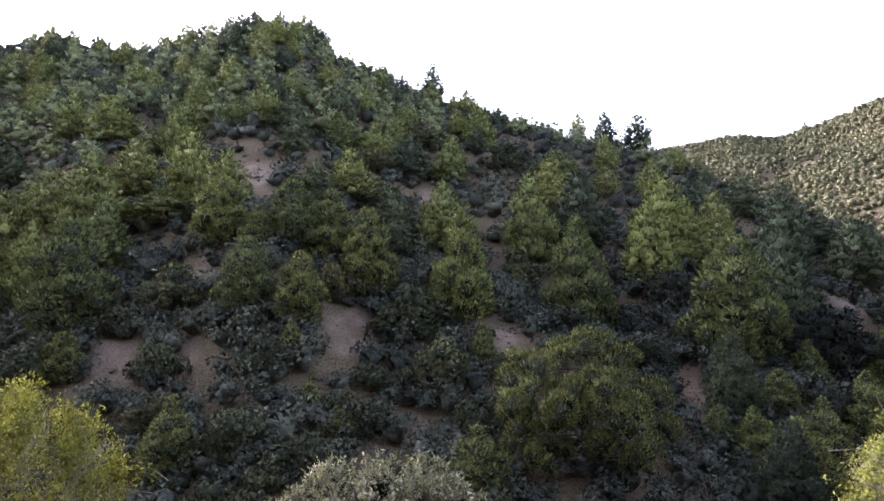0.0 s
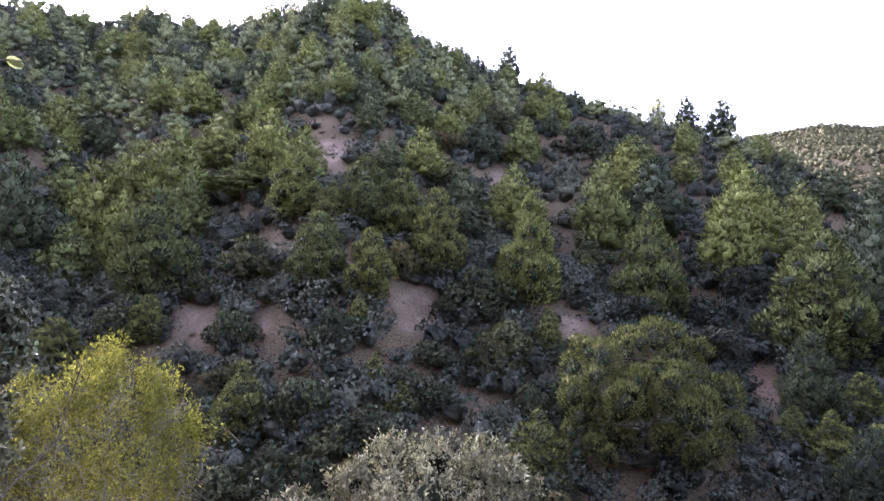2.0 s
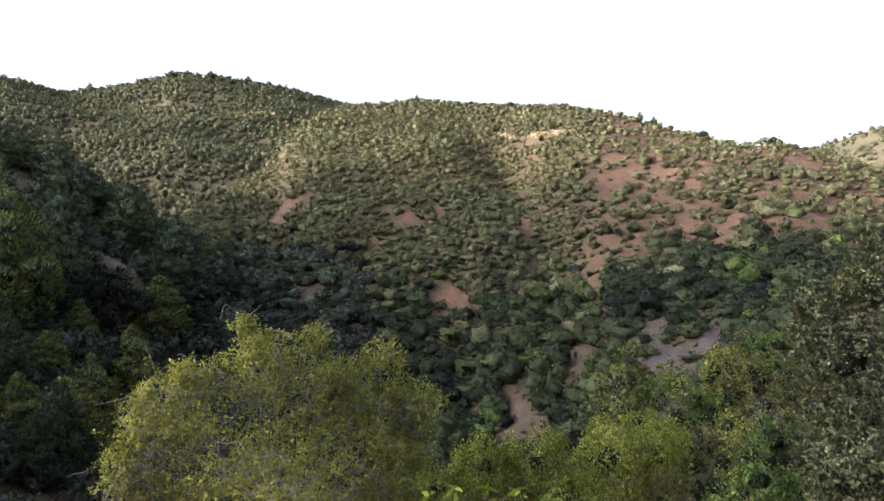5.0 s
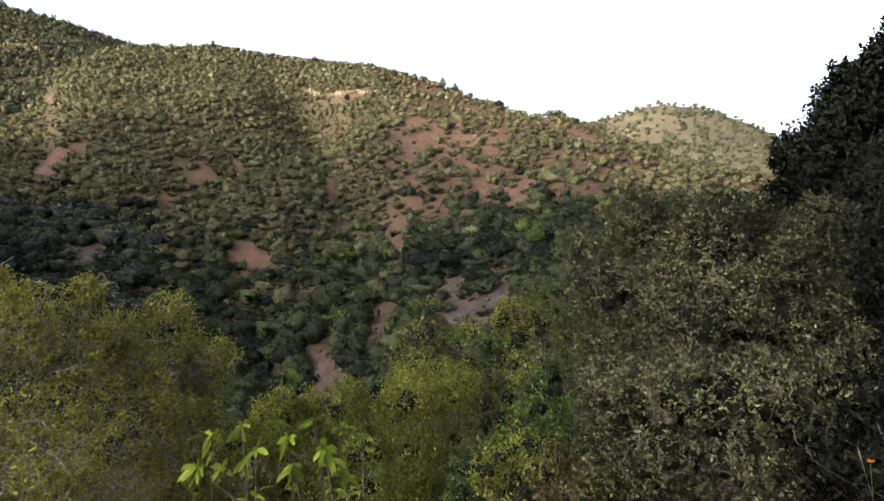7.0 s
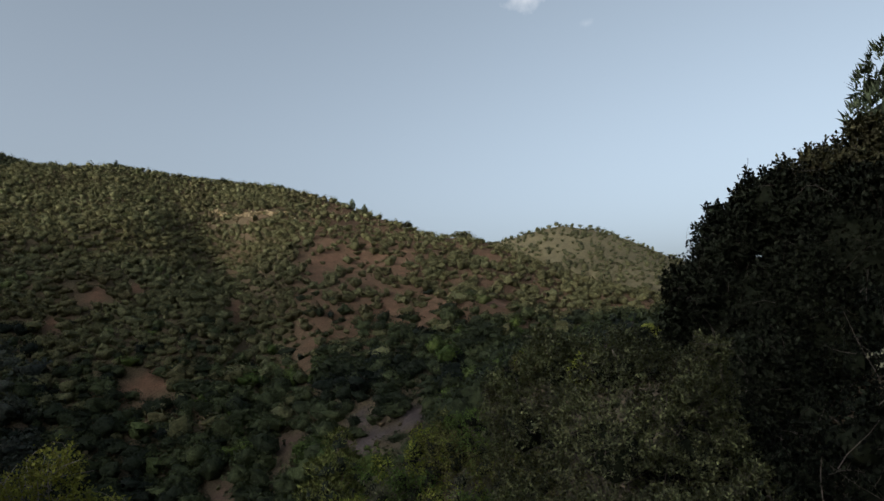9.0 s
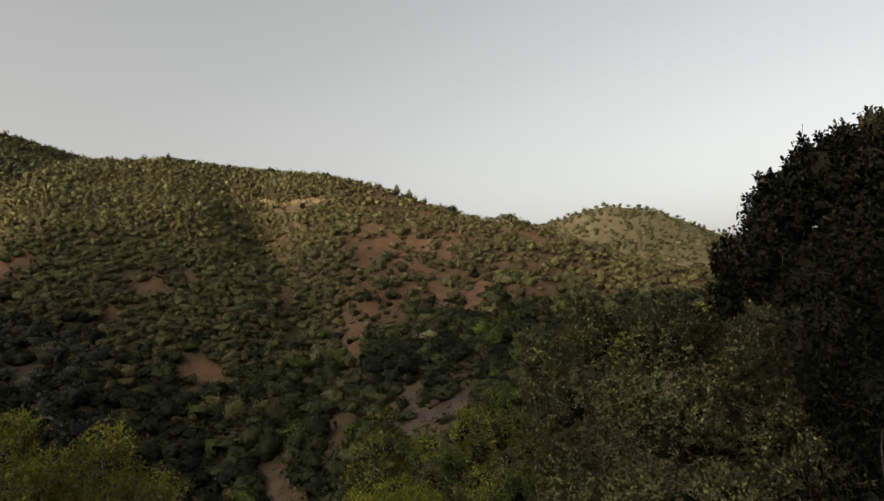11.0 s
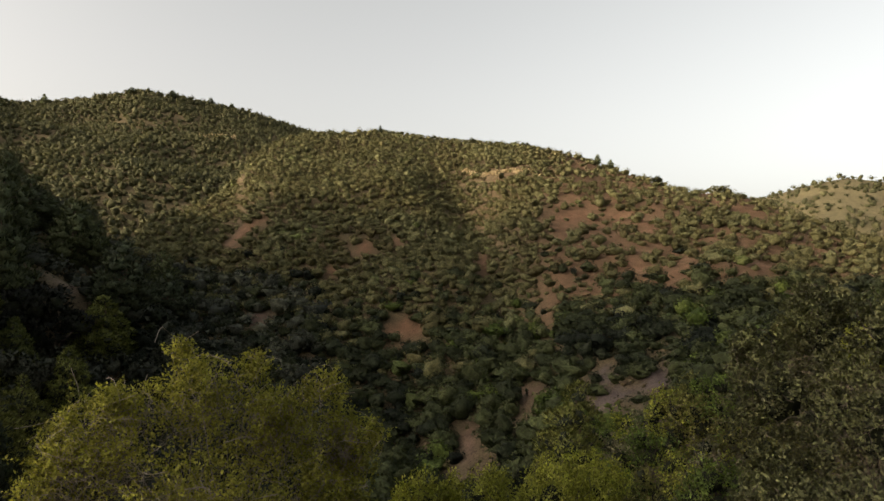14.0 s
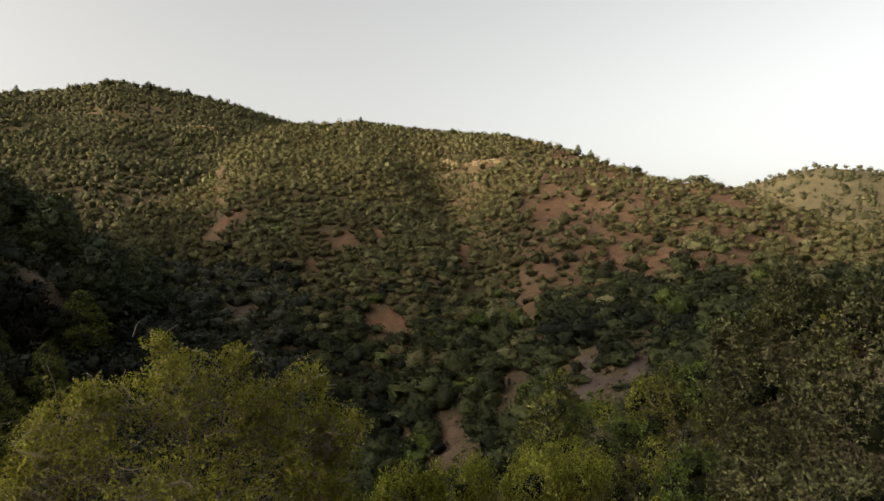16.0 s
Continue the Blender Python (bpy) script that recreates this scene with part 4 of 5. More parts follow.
mass("dry_undergrowth", low, [shrub_proto(95 + k, 3, 30, 0.3, 0.8, False) for k in range(4)], DRY, "low dry brown undergrowth on the pine slope", "scrub", 83)

# far hills
far = spaced(scatter(rng, 15000, (16, 62), (185, 440), lambda b, r, x, y: (0.8 + 0.2 * ripple(x, y, 60, 43)) * (r < np.interp(b, *FAR_HILL["crest"]) + 10), (2.6, 5.2)), 0.37)
mass("far_hill_woodland", far, [shrub_proto(101 + k, 4, 12, 0.5, 0.92, False) for k in range(5)], FAR_MASS, "distant hillside covered in olive-green scrub", "woodland", 84, tone_step=90)
far = spaced(scatter(rng, 1500, (78, 112), (185, 350), lambda b, r, x, y: 0.75 + 0.25 * ripple(x, y, 50, 45), (2.0, 4.0)), 0.6)
mass("side_hill_woodland", far, [shrub_proto(111 + k, 4, 16, 0.5, 0.9, False) for k in range(5)], FAR_MASS, "distant grassy hill with scattered shrubs", "woodland", 85, tone_step=80)


# trees on the skylines of the farther hills
for bearing, r, w, h in ((76.1, 151, 2.0, 2.5), (77.2, 150, 1.9, 2.3), (56.8, 173, 1.6, 2.4), (81.0, 143, 2.6, 1.8), (85.8, 136, 4.5, 2.0), (65.1, 169, 2.2, 1.8), (69.8, 163, 2.4, 1.7), (52.4, 171, 2.2, 1.8),
                         (30.3, 410, 4.5, 6.5), (42.3, 388, 5.0, 5.0), (39.3, 388, 6.0, 4.5), (36.3, 389, 6.0, 4.0), (44.0, 388, 4.5, 4.0)):
    crest = min(r, float(np.interp(bearing, *(SHRUB_HILL if bearing > 46 else FAR_HILL)["crest"])) - 0.5)
    put(FAR_SHRUBS[0] if h < 2.1 else FAR_PINES[0], at(bearing, crest, 0.1), w, h, bearing, *((2.6, 2.0) if h < 2.1 else (4.0, 6.0)))


def straw_strip(name, ends, depth, tall, count, label, seed):
    """Dry grass along a narrow terrace, between two places."""
    rng = np.random.RandomState(seed)
    (b0, r0), (b1, r1) = ends
    u = rng.rand(count)
    b, r = np.radians(b0 + (b1 - b0) * u), r0 + (r1 - r0) * u + rng.uniform(-0.5, 0.5, count) * depth + 0.8 * np.sin(u * 23)
    keep = rng.rand(count) < 0.75 + 0.4 * np.sin(u * 17 + 1)
    b, r = b[keep], r[keep]
    x, y = r * np.sin(b), r * np.cos(b)
    pos = np.stack([x, y, land(x, y) - 0.05], 1)
    out = np.stack([rng.normal(size=len(x)) * 0.5, rng.normal(size=len(x)) * 0.5, np.ones(len(x))], 1)
    v, f = cards(rng, pos, out, tall, 0.5, 0.1, 0.05)
    tagged(new(name, mesh_of(name, v, f, STRAW, np.repeat(rng.rand(len(x)), 4))), label, "grass", kind="stuff")


straw_strip("terrace_grass", ((64.3, 143.9), (71.0, 130.2)), 1.6, 0.7, 3000, "pale straw-coloured grass on a narrow terrace", 301)
straw_strip("terrace_grass", ((41.5, 311.3), (44.6, 303.6)), 5.0, 1.6, 1300, "pale dry grass in a clearing on the distant hill", 302)


# clods and dead wood on the bare soil
def loose_stones(count):
    rng = np.random.RandomState(303)
    b, r = np.radians(rng.uniform(-45, 45, 20 * count)), rng.uniform(30, 75, 20 * count)
    x, y = r * np.sin(b), r * np.cos(b)
    bare = np.flatnonzero(openness(x, y) > 0.6)[:count]
    x, y = x[bare], y[bare]
    n, m = len(bare), len(ICO_V)
    s = rng.uniform(0.04, 0.15, (n, 1, 1)) * rng.uniform(0.6, 1.2, (n, m, 1)) * np.array([1.2, 1.0, 0.7])
    vs = np.stack([x, y, land(x, y)], 1)[:, None] + ICO_V[None] * s
    fs = ICO_F[None] + np.arange(n)[:, None, None] * m
    tagged(new("loose_stones", mesh_of("loose_stones", vs.reshape(-1, 3), fs.reshape(-1, 3), STONE)), "dark clods and stones strewn on bare soil", "stones", kind="stuff")


STONE = bark_material("clod", (0.06, 0.05, 0.042), (0.2, 0.17, 0.14))
loose_stones(420)


def dead_branch(bearing, r, seed, length):
    rng = np.random.RandomState(seed)
    thing = tagged(new("dead_branch"), "bleached dead branch lying on bare soil", "branch", group="dead wood on the slope")
    p = at(bearing, r, 0.0)
    thing.location = p
    wood = []
    a = rng.uniform(-0.6, 0.6)
    tip = np.array([math.cos(a) * length, math.sin(a) * length * 0.5, 0.0])
    tip[2] = float(land(p.x + tip[0], p.y + tip[1])) - p.z + 0.1
    spine = bow(rng, (0, 0, 0.05), tip, 0.08, 7)
    wood.append(tube(rng, spine, np.linspace(0.05, 0.015, 7), 6))
    for k in range(2, 7):
        for _ in range(3):
            e = spine[k] + rng.normal(size=3) * np.array([0.5, 0.4, 0.2]) * length * 0.35 + np.array([0, 0, 0.22])
            wood.append(tube(rng, bow(rng, spine[k], e, 0.15, 4), (0.02, 0.016, 0.012, 0.006), 4))
    v, f = joined(wood)
    part("branch", mesh_of("branch", v, f, PALE_BARK), thing)


for k, (bearing, r, length) in enumerate(((19.7, 55.3, 2.2), (21.6, 51.9, 2.4), (21.0, 49.8, 1.8), (-18.2, 45.9, 1.8), (20.6, 53.5, 1.6))):
    dead_branch(bearing, r, 310 + k, length)

# ---- plants on the near bank ----
def leafy(name, label, category, foot, blobs, mat, bark, seed, twigs=700, per=18, size=0.05, aspect=0.5, twig=0.45, trunk=0.07, lift=0.25, bare=0, inner=0.25, group="", ragged=16, heart=0.0, woody=4, tip=1.0):
    """A broad-leaved plant: stem, limbs and twigs, with leaves set along the twigs. blobs: clumps of the crown as x, y, z, half width, half height."""
    rng = np.random.RandomState(seed)
    foot = Vector(foot)
    b = np.array([(x - foot.x, y - foot.y, z - foot.z, w, w, h) for x, y, z, w, h in blobs])
    extra = []
    for _ in range(ragged):
        j = rng.randint(len(b))
        d = unit(rng.normal(size=3) + np.array([0, 0, 0.5]))
        s = rng.uniform(0.22, 0.42)
        extra.append(np.concatenate([b[j, :3] + d * b[j, 3:] * rng.uniform(0.75, 1.0), b[j, 3:] * s * np.array([1, 1, 1.25])]))
    b[:, 3:] *= 0.9
    b = np.concatenate([b, np.array(extra)])
    thing = tagged(new(name), label, category, group=group)
    thing.location = foot
    c, rad = b[:, :3], b[:, 3:]
    fork = np.array([c[:, 0].mean() * 0.5, c[:, 1].mean() * 0.5, max(0.3, (c[:, 2] - rad[:, 2]).min() * 0.8)])
    wood = [tube(rng, bow(rng, (0, 0, -0.3), fork, 0.06), np.linspace(trunk, trunk * 0.75, 5), 8)]
    for k in range(len(b)):
        for _ in range(2 if k < len(blobs) else 0):
            end = c[k] + rng.normal(size=3) * rad[k] * 0.45
            wood.append(tube(rng, bow(rng, fork * 0.97, end, 0.16, 7), np.linspace(min(0.013, trunk * 0.17), 0.002, 7), 5))
    weight = (rad[:, 0] * rad[:, 2]) ** 0.9
    k = rng.choice(len(b), twigs * 3, p=weight / weight.sum())
    d = unit(rng.normal(size=(twigs * 3, 3)) + np.array([0, 0, 0.25]))
    inside = np.zeros(twigs * 3, bool)
    for i in range(len(b)):
        inside |= (np.linalg.norm((c[k] + d * rad[k] - c[i]) / rad[i], axis=1) < 0.85) & (k != i)
    keep = rng.permutation(np.concatenate([np.flatnonzero(~inside), np.flatnonzero(inside)])[:twigs])
    k, d = k[keep], d[keep]
    k[:bare] = rng.randint(len(blobs), size=bare)
    reach = np.where(rng.rand(twigs, 1) < inner, rng.uniform(0.2, 0.75, (twigs, 1)), rng.uniform(0.7, 1.06, (twigs, 1)))
    reach[:bare] = rng.uniform(0.4, 0.8, (bare, 1))
    end = c[k] + d * rad[k] * reach
    way = unit(d + 0.55 * rng.normal(size=(twigs, 3)) + np.array([0, 0, lift]))
    length = twig * rng.uniform(0.6, 1.3, (twigs, 1))
    start = end - way * length
    for i in range(twigs):
        if i % woody == 0 or i < bare:
            wood.append(tube(rng, bow(rng, start[i] - way[i] * 0.1, end[i], 0.2 if i < bare else 0.16, 5), np.array((0.0045, 0.004, 0.003, 0.002, 0.0012)) * (0.9 if i < bare else 1.0), 3))
    v, f = joined(wood)
    pieces, looks = [f], bark
    # dark balls in the clumps, joined to the branches, paint the crown's inner shade
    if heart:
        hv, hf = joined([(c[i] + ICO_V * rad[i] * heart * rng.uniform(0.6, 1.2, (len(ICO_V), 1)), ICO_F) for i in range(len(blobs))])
        pieces, looks = [f, hf + len(v)], (bark, SHADE_HEART)
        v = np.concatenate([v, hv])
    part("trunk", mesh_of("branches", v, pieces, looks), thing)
    rep = np.repeat(np.arange(bare, twigs), per)
    t = rng.uniform(0.12, 1.0, (len(rep), 1)) ** tip
    pos = start[rep] + (end[rep] - start[rep]) * t + rng.normal(size=(len(rep), 3)) * twig * 0.06
    v, f = cards(rng, pos, way[rep] * 0.8 + rng.normal(size=(len(rep), 3)) * 0.5 + np.array([0, 0, 0.15]), size, aspect, 0.5, 0.12)
    mid, span = c[:len(blobs)].mean(0), np.ptp(c[:len(blobs)], axis=0) / 2 + rad[:len(blobs)].mean(0)
    n = np.repeat(swell(rng, pos, d[rep], mid, span, 0.5), 4, 0)
    part("foliage", mesh_of("foliage", v, f, mat, normals=n), thing)
    return thing


def ground_at(x, y, sink=0.05):
    return (x, y, float(land(x, y)) - sink)


YELLOW_TREE = [(-5.44, 8.19, -1.61, 0.83, 0.83), (-5.93, 7.81, -1.79, 0.7, 0.66), (-4.83, 8.55, -1.68, 0.57, 0.79), (-5.11, 7.76, -2.28, 1.18, 0.76), (-5.9, 7.47, -2.19, 0.6, 0.6), (-4.47, 8.34, -2.39, 0.43, 0.69), (-5.2, 8.0, -3.1, 1.0, 0.8)]
SILVER_BUSH = [(-1.28, 7.41, -1.95, 0.41, 0.40), (-0.72, 7.28, -1.88, 0.45, 0.42), (-0.2, 7.49, -2.04, 0.44, 0.39), (-0.75, 6.99, -2.2, 0.97, 0.45), (-1.63, 7.07, -2.15, 0.3, 0.3), (-2.22, 6.88, -2.48, 0.4, 0.27), (0.13, 7.27, -2.1, 0.33, 0.33), (-0.8, 7.2, -3.0, 1.0, 0.7)]
LEFT_OAK = [(-5.55, 5.72, -0.14, 0.6, 0.77), (-5.35, 5.87, -0.61, 0.53, 0.77), (-5.36, 5.53, -1.02, 0.82, 1.03), (-5.06, 5.67, -1.64, 0.48, 0.75), (-5.76, 5.78, 0.39, 0.36, 0.5), (-5.93, 5.25, -0.9, 1.05, 1.54), (-6.2, 5.32, 0.31, 0.72, 0.86)]
TURNING_TREE = [(5.09, 5.54, -1.42, 0.79, 0.66), (4.23, 5.76, -1.77, 0.76, 0.63), (5.62, 5.04, -1.73, 0.8, 0.67), (6.2, 4.52, -2.06, 0.51, 0.68), (3.72, 5.82, -2.12, 0.43, 0.49), (4.58, 4.94, -2.11, 1.15, 0.67), (5.35, 4.37, -2.48, 0.69, 0.57), (4.9, 5.2, -3.0, 1.1, 0.8), (4.48, 5.94, -1.4, 0.55, 0.42), (5.58, 5.0, -1.53, 0.62, 0.39), (6.16, 4.52, -1.76, 0.51, 0.4), (4.0, 5.91, -1.72, 0.45, 0.42)]
RIGHT_OAK = [(6.69, -0.21, -0.40, 0.40, 0.51), (6.54, -0.82, -0.42, 0.62, 0.53), (6.42, -1.43, -0.60, 0.53, 0.48), (6.45, 0.11, -0.96, 0.50, 0.61), (6.09, -0.62, -1.09, 0.84, 0.74), (6.14, -1.46, -1.16, 0.54, 0.65), (6.18, 0.06, -1.80, 0.46, 0.71), (5.80, -0.81, -1.83, 1.03, 0.67), (5.97, -1.59, -1.78, 0.49, 0.65), (5.20, -0.42, -1.55, 0.50, 0.40), (5.10, -1.02, -1.50, 0.60, 0.40), (5.40, -0.02, -1.65, 0.50, 0.40), (5.30, -1.62, -1.50, 0.50, 0.40), (5.62, -0.12, -1.89, 0.45, 0.55), (5.33, -0.30, -2.08, 0.63, 0.53), (5.18, -0.85, -2.02, 0.62, 0.52), (5.33, -1.39, -1.86, 0.54, 0.54), (5.74, -0.60, -1.69, 0.76, 0.56)]
DARK_OAK = [(11.74, -3.07, 0.57, 0.68, 0.79), (11.48, -3.67, 1.31, 0.79, 1.0), (11.19, -4.32, 1.69, 0.95, 1.1), (11.3, -3.85, 0.05, 1.45, 1.45), (11.13, -4.79, 0.3, 1.58, 2.1), (10.89, -3.86, -1.3, 1.31, 1.2), (11.0, -5.4, 0.9, 1.9, 1.9), (10.6, -3.0, -1.4, 0.9, 0.9), (9.9, -3.4, -0.9, 0.9, 1.0), (11.83, -2.8, -0.32, 0.53, 0.74)]
BROWN_OAK = [(13.83, -5.41, 2.53, 0.99, 0.72), (13.87, -6.36, 2.96, 1.15, 0.82), (13.91, -7.31, 3.24, 1.19, 0.91), (13.61, -7.86, 3.17, 1.26, 1.05), (13.51, -6.34, 1.9, 1.84, 1.31), (13.47, -7.5, 1.9, 1.9, 1.49), (13.37, -8.46, 2.56, 1.68, 1.68)]
FRESH_SHRUBS = [(7.63, 4.16, -2.85, 0.47, 0.36), (7.95, 3.54, -2.8, 0.47, 0.47), (8.56, 2.78, -2.8, 0.69, 0.53), (8.92, 2.2, -2.8, 0.5, 0.5), (7.48, 3.02, -3.1, 1.1, 0.45), (6.85, 4.4, -2.95, 0.52, 0.26), (6.57, 4.89, -3.1, 0.45, 0.3)]

THICKET = leaf_material("thicket_leaves", (0.062, 0.062, 0.034), (0.074, 0.072, 0.038), (0.085, 0.08, 0.042), through_light=0.15)
leafy("yellowing_tree", "small tree with bright yellow-green leaves below the bank", "tree", ground_at(-5.3, 8.1), YELLOW_TREE, YELLOW, PALE_BARK, 201, twigs=2400, per=16, size=0.055, aspect=0.42, twig=0.5, lift=1.1, bare=420, ragged=34, heart=0.0)
leafy("silvery_bush", "bush with pale silvery-green leaves on the bank", "bush", ground_at(-0.7, 7.3), SILVER_BUSH, SILVER, GREY_BARK, 202, twigs=1500, per=18, size=0.055, aspect=0.42, twig=0.3, trunk=0.05, lift=1.2, ragged=26, heart=0.4)
leafy("holm_oak", "grey-green holm oak standing on the bank", "tree", ground_at(-5.7, 5.4), LEFT_OAK, PALE_HOLM, GREY_BARK, 203, twigs=1800, per=16, size=0.062, aspect=0.6, twig=0.34, trunk=0.12, heart=0.45)
leafy("turning_tree", "broad tree with yellow-green autumn leaves and bare twigs", "tree", ground_at(4.9, 5.1), TURNING_TREE, AUTUMN, PALE_BARK, 204, twigs=5600, per=15, size=0.036, aspect=0.6, twig=0.3, trunk=0.07, lift=0.35, bare=1300, ragged=34, heart=0.0)
leafy("holm_oak", "olive-grey holm oak with small leathery leaves on the bank", "tree", ground_at(6.2, -0.6), RIGHT_OAK, HOLM, GREY_BARK, 205, twigs=6600, per=19, size=0.032, aspect=0.56, twig=0.2, trunk=0.1, inner=0.3, heart=0.5, woody=9, tip=0.6)
leafy("dark_oak", "tall dark evergreen oak on the bank", "tree", ground_at(11.2, -4.2), DARK_OAK, SHADE_HOLM, GREY_BARK, 206, twigs=6400, per=16, size=0.078, aspect=0.62, twig=0.38, trunk=0.18, inner=0.25, ragged=9, heart=0.76, woody=8)
leafy("oak_thicket", "brownish-green oak thicket on the slope above the bank", "tree", ground_at(14.2, -7.6), BROWN_OAK, THICKET, GREY_BARK, 207, twigs=2200, per=14, size=0.1, aspect=0.6, twig=0.4, trunk=0.12, inner=0.2, heart=0.6, woody=9)
for k, (x, y, z, w, h) in enumerate(FRESH_SHRUBS):
    g = ground_at(x, y)
    leafy("leafy_shrub", "yellow-green shrub with upright leafy shoots on the bank", "shrub", g, [(x, y, z, w, h), (x, y, (z + g[2]) / 2, w * 0.9, max(0.4, (z - g[2]) * 0.4))], FRESH, GREY_BARK, 210 + k,
          twigs=int(480 * (0.5 + w)), per=20, size=0.043, aspect=0.5, twig=0.42, trunk=0.03, lift=1.6, group="leafy shrubs on the bank", heart=0.3, woody=8)


def broad_leaf_plant(foot, heads):
    """A bushy plant with whorls of long bright leaves at the ends and sides of its shoots."""
    rng = np.random.RandomState(77)
    thing = tagged(new("broad_leaved_plant"), "bushy plant with long bright green leaves in whorls", "plant")
    thing.location = foot
    foot = np.array(foot)
    wood, vs, fs, n = [], [], [], 0
    mid = np.mean(heads, 0) - foot - np.array([0, 0, 0.5])
    for hx in heads:
        tip = np.array(hx) - foot
        shoot = bow(rng, (0, 0, -0.1), tip, 0.06, 7)
        wood.append(tube(rng, shoot, np.linspace(0.008, 0.003, 7), 5))
        axis = unit(unit(tip - mid) + 0.35 * rng.normal(size=3))
        for k in range(16):
            base = tip if k < 9 else shoot[4] + (tip - shoot[4]) * rng.rand()
            a, length = k * 2.4 + rng.uniform(-0.3, 0.3), rng.uniform(0.045, 0.085)
            p = unit(np.cross(axis, (0.3, 0.5, 0.8)))
            d = unit(math.cos(a) * p + math.sin(a) * np.cross(axis, p) + axis * rng.uniform(-0.1, 0.9))
            side = unit(np.cross(d, axis + 0.2 * rng.normal(size=3)))
            rows = []
            for u, w in ((0.0, 0.04), (0.3, 0.15), (0.6, 0.2), (0.85, 0.13), (1.0, 0.01)):
                at_u = base + d * length * u + np.array([0, 0, -0.035 * u * u])
                rows += [at_u - side * w * length, at_u - axis * 0.006 * (1 - u), at_u + side * w * length]
            vs.append(np.array(rows))
            for r in range(4):
                for q in range(2):
                    fs.append([n + r * 3 + q, n + r * 3 + q + 1, n + r * 3 + q + 4, n + r * 3 + q + 3])
            n += len(rows)
    v, f = joined(wood)
    part("stem", mesh_of("stem", v, f, GREY_BARK), thing)
    part("foliage", mesh_of("foliage", np.concatenate(vs), np.array(fs), BRIGHT), thing)


LEAF_HEADS = [(2.6, 1.46, -1.15), (2.47, 1.74, -1.12), (2.53, 1.64, -1.09), (2.68, 1.38, -1.09), (2.71, 1.26, -1.13), (2.63, 1.52, -1.1), (2.74, 1.18, -1.17), (2.5, 1.56, -1.17), (2.62, 1.3, -1.19), (2.42, 1.66, -1.23), (2.56, 1.42, -1.25), (2.68, 1.1, -1.27), (2.44, 1.8, -1.25), (2.6, 1.2, -1.29)]
broad_leaf_plant(ground_at(LEAF_HEADS[0][0], LEAF_HEADS[0][1] - 0.25), LEAF_HEADS)


def overhanging_oak():
    """A slender oak beside the stand, one twig of which hangs out over the bank."""
    rng = np.random.RandomState(88)
    foot = np.array(ground_at(-2.3, 0.75))
    thing = tagged(new("overhanging_oak"), "slender young oak with pale round leaves on thin twigs", "tree")
    thing.location = Vector(foot)
    wood = [tube(rng, bow(rng, (0, 0, -0.3), (0.15, 0.1, 2.3), 0.05, 6), np.linspace(0.05, 0.025, 6), 8)]
    spots = []

    def twig(points, r0):
        p = np.array(points) - foot
        q = np.concatenate([np.linspace(p[i], p[i + 1], 4, endpoint=False) for i in range(len(p) - 1)] + [p[-1:]])
        q[1:-1] += rng.normal(size=q[1:-1].shape) * 0.004
        wood.append(tube(rng, q, np.linspace(r0, 0.0018, len(q)), 5))
        return q
    top = foot + np.array([0.15, 0.1, 2.3])
    stem = foot + np.array([0.1, 0.07, 1.9])
    a = twig([stem, (-1.38, 1.19, 0.45), (-1.19, 1.23, 0.48), (-1.10, 1.30, 0.50)], 0.008)
    b = twig([(-1.38, 1.19, 0.45), (-1.24, 1.17, 0.51), (-1.18, 1.19, 0.58)], 0.004)
    c = twig([stem, (-1.30, 1.15, 0.40), (-1.21, 1.16, 0.39), (-1.17, 1.21, 0.35)], 0.006)
    for q, lo in ((a, 6), (b, 3), (c, 5)):
        for p in q[lo:]:
            spots += [p] * (1 if rng.rand() < 0.6 else 2)
    for k in range(6):
        e = top + rng.normal(size=3) * np.array([0.35, 0.25, 0.3]) + np.array([-0.25, -0.3, 0.3])
        q = twig([top, (top + e) / 2 + rng.normal(size=3) * 0.05, e], 0.01)
        spots += [p + rng.normal(size=3) * 0.03 for p in q for _ in range(5)]
    v, f = joined(wood)
    part("trunk", mesh_of("branches", v, f, GREY_BARK), thing)
    spots = np.array(spots)
    # round leaves of eight sides
    n = len(spots)
    along = unit(rng.normal(size=(n, 3)) + np.array([0.4, 0.2, 0.2]))
    side = unit(np.cross(along, rng.normal(size=(n, 3))))
    ang = np.arange(8) * np.pi / 4
    s = rng.uniform(0.013, 0.021, (n, 1, 1))
    v = spots[:, None] + along[:, None] * 0.02 + s * (np.cos(ang)[None, :, None] * along[:, None] * 1.15 + np.sin(ang)[None, :, None] * side[:, None] * 0.85)
    part("foliage", mesh_of("foliage", v.reshape(-1, 3), np.arange(8 * n).reshape(n, 8), SILVER_OAK), thing)


SILVER_OAK = leaf_material("pale_oak_leaves", (0.22, 0.24, 0.13), (0.25, 0.27, 0.15), (0.28, 0.30, 0.17), through_light=0.3)
overhanging_oak()

# pines above the dark oak, and a young one lower on the bank
BANK_PINE = make_pine(24, DARK_PINE, False, "dark pine rising above the oaks", 7000, 0.15)
put(BANK_PINE, at(120.2, 22, 0.15), 4.6, 8.0, 0.4)
put(BANK_PINE, at(116.9, 20.5, 0.15), 2.0, 5.2, 2.4)
YOUNG_BANK_PINE = make_pine(25, OLD_PINE, False, "young yellow-green pine lower on the bank", 7000, 0.14)
put(YOUNG_BANK_PINE, at(74.4, 18, 0.15), 2.7, 3.2, 1.0)


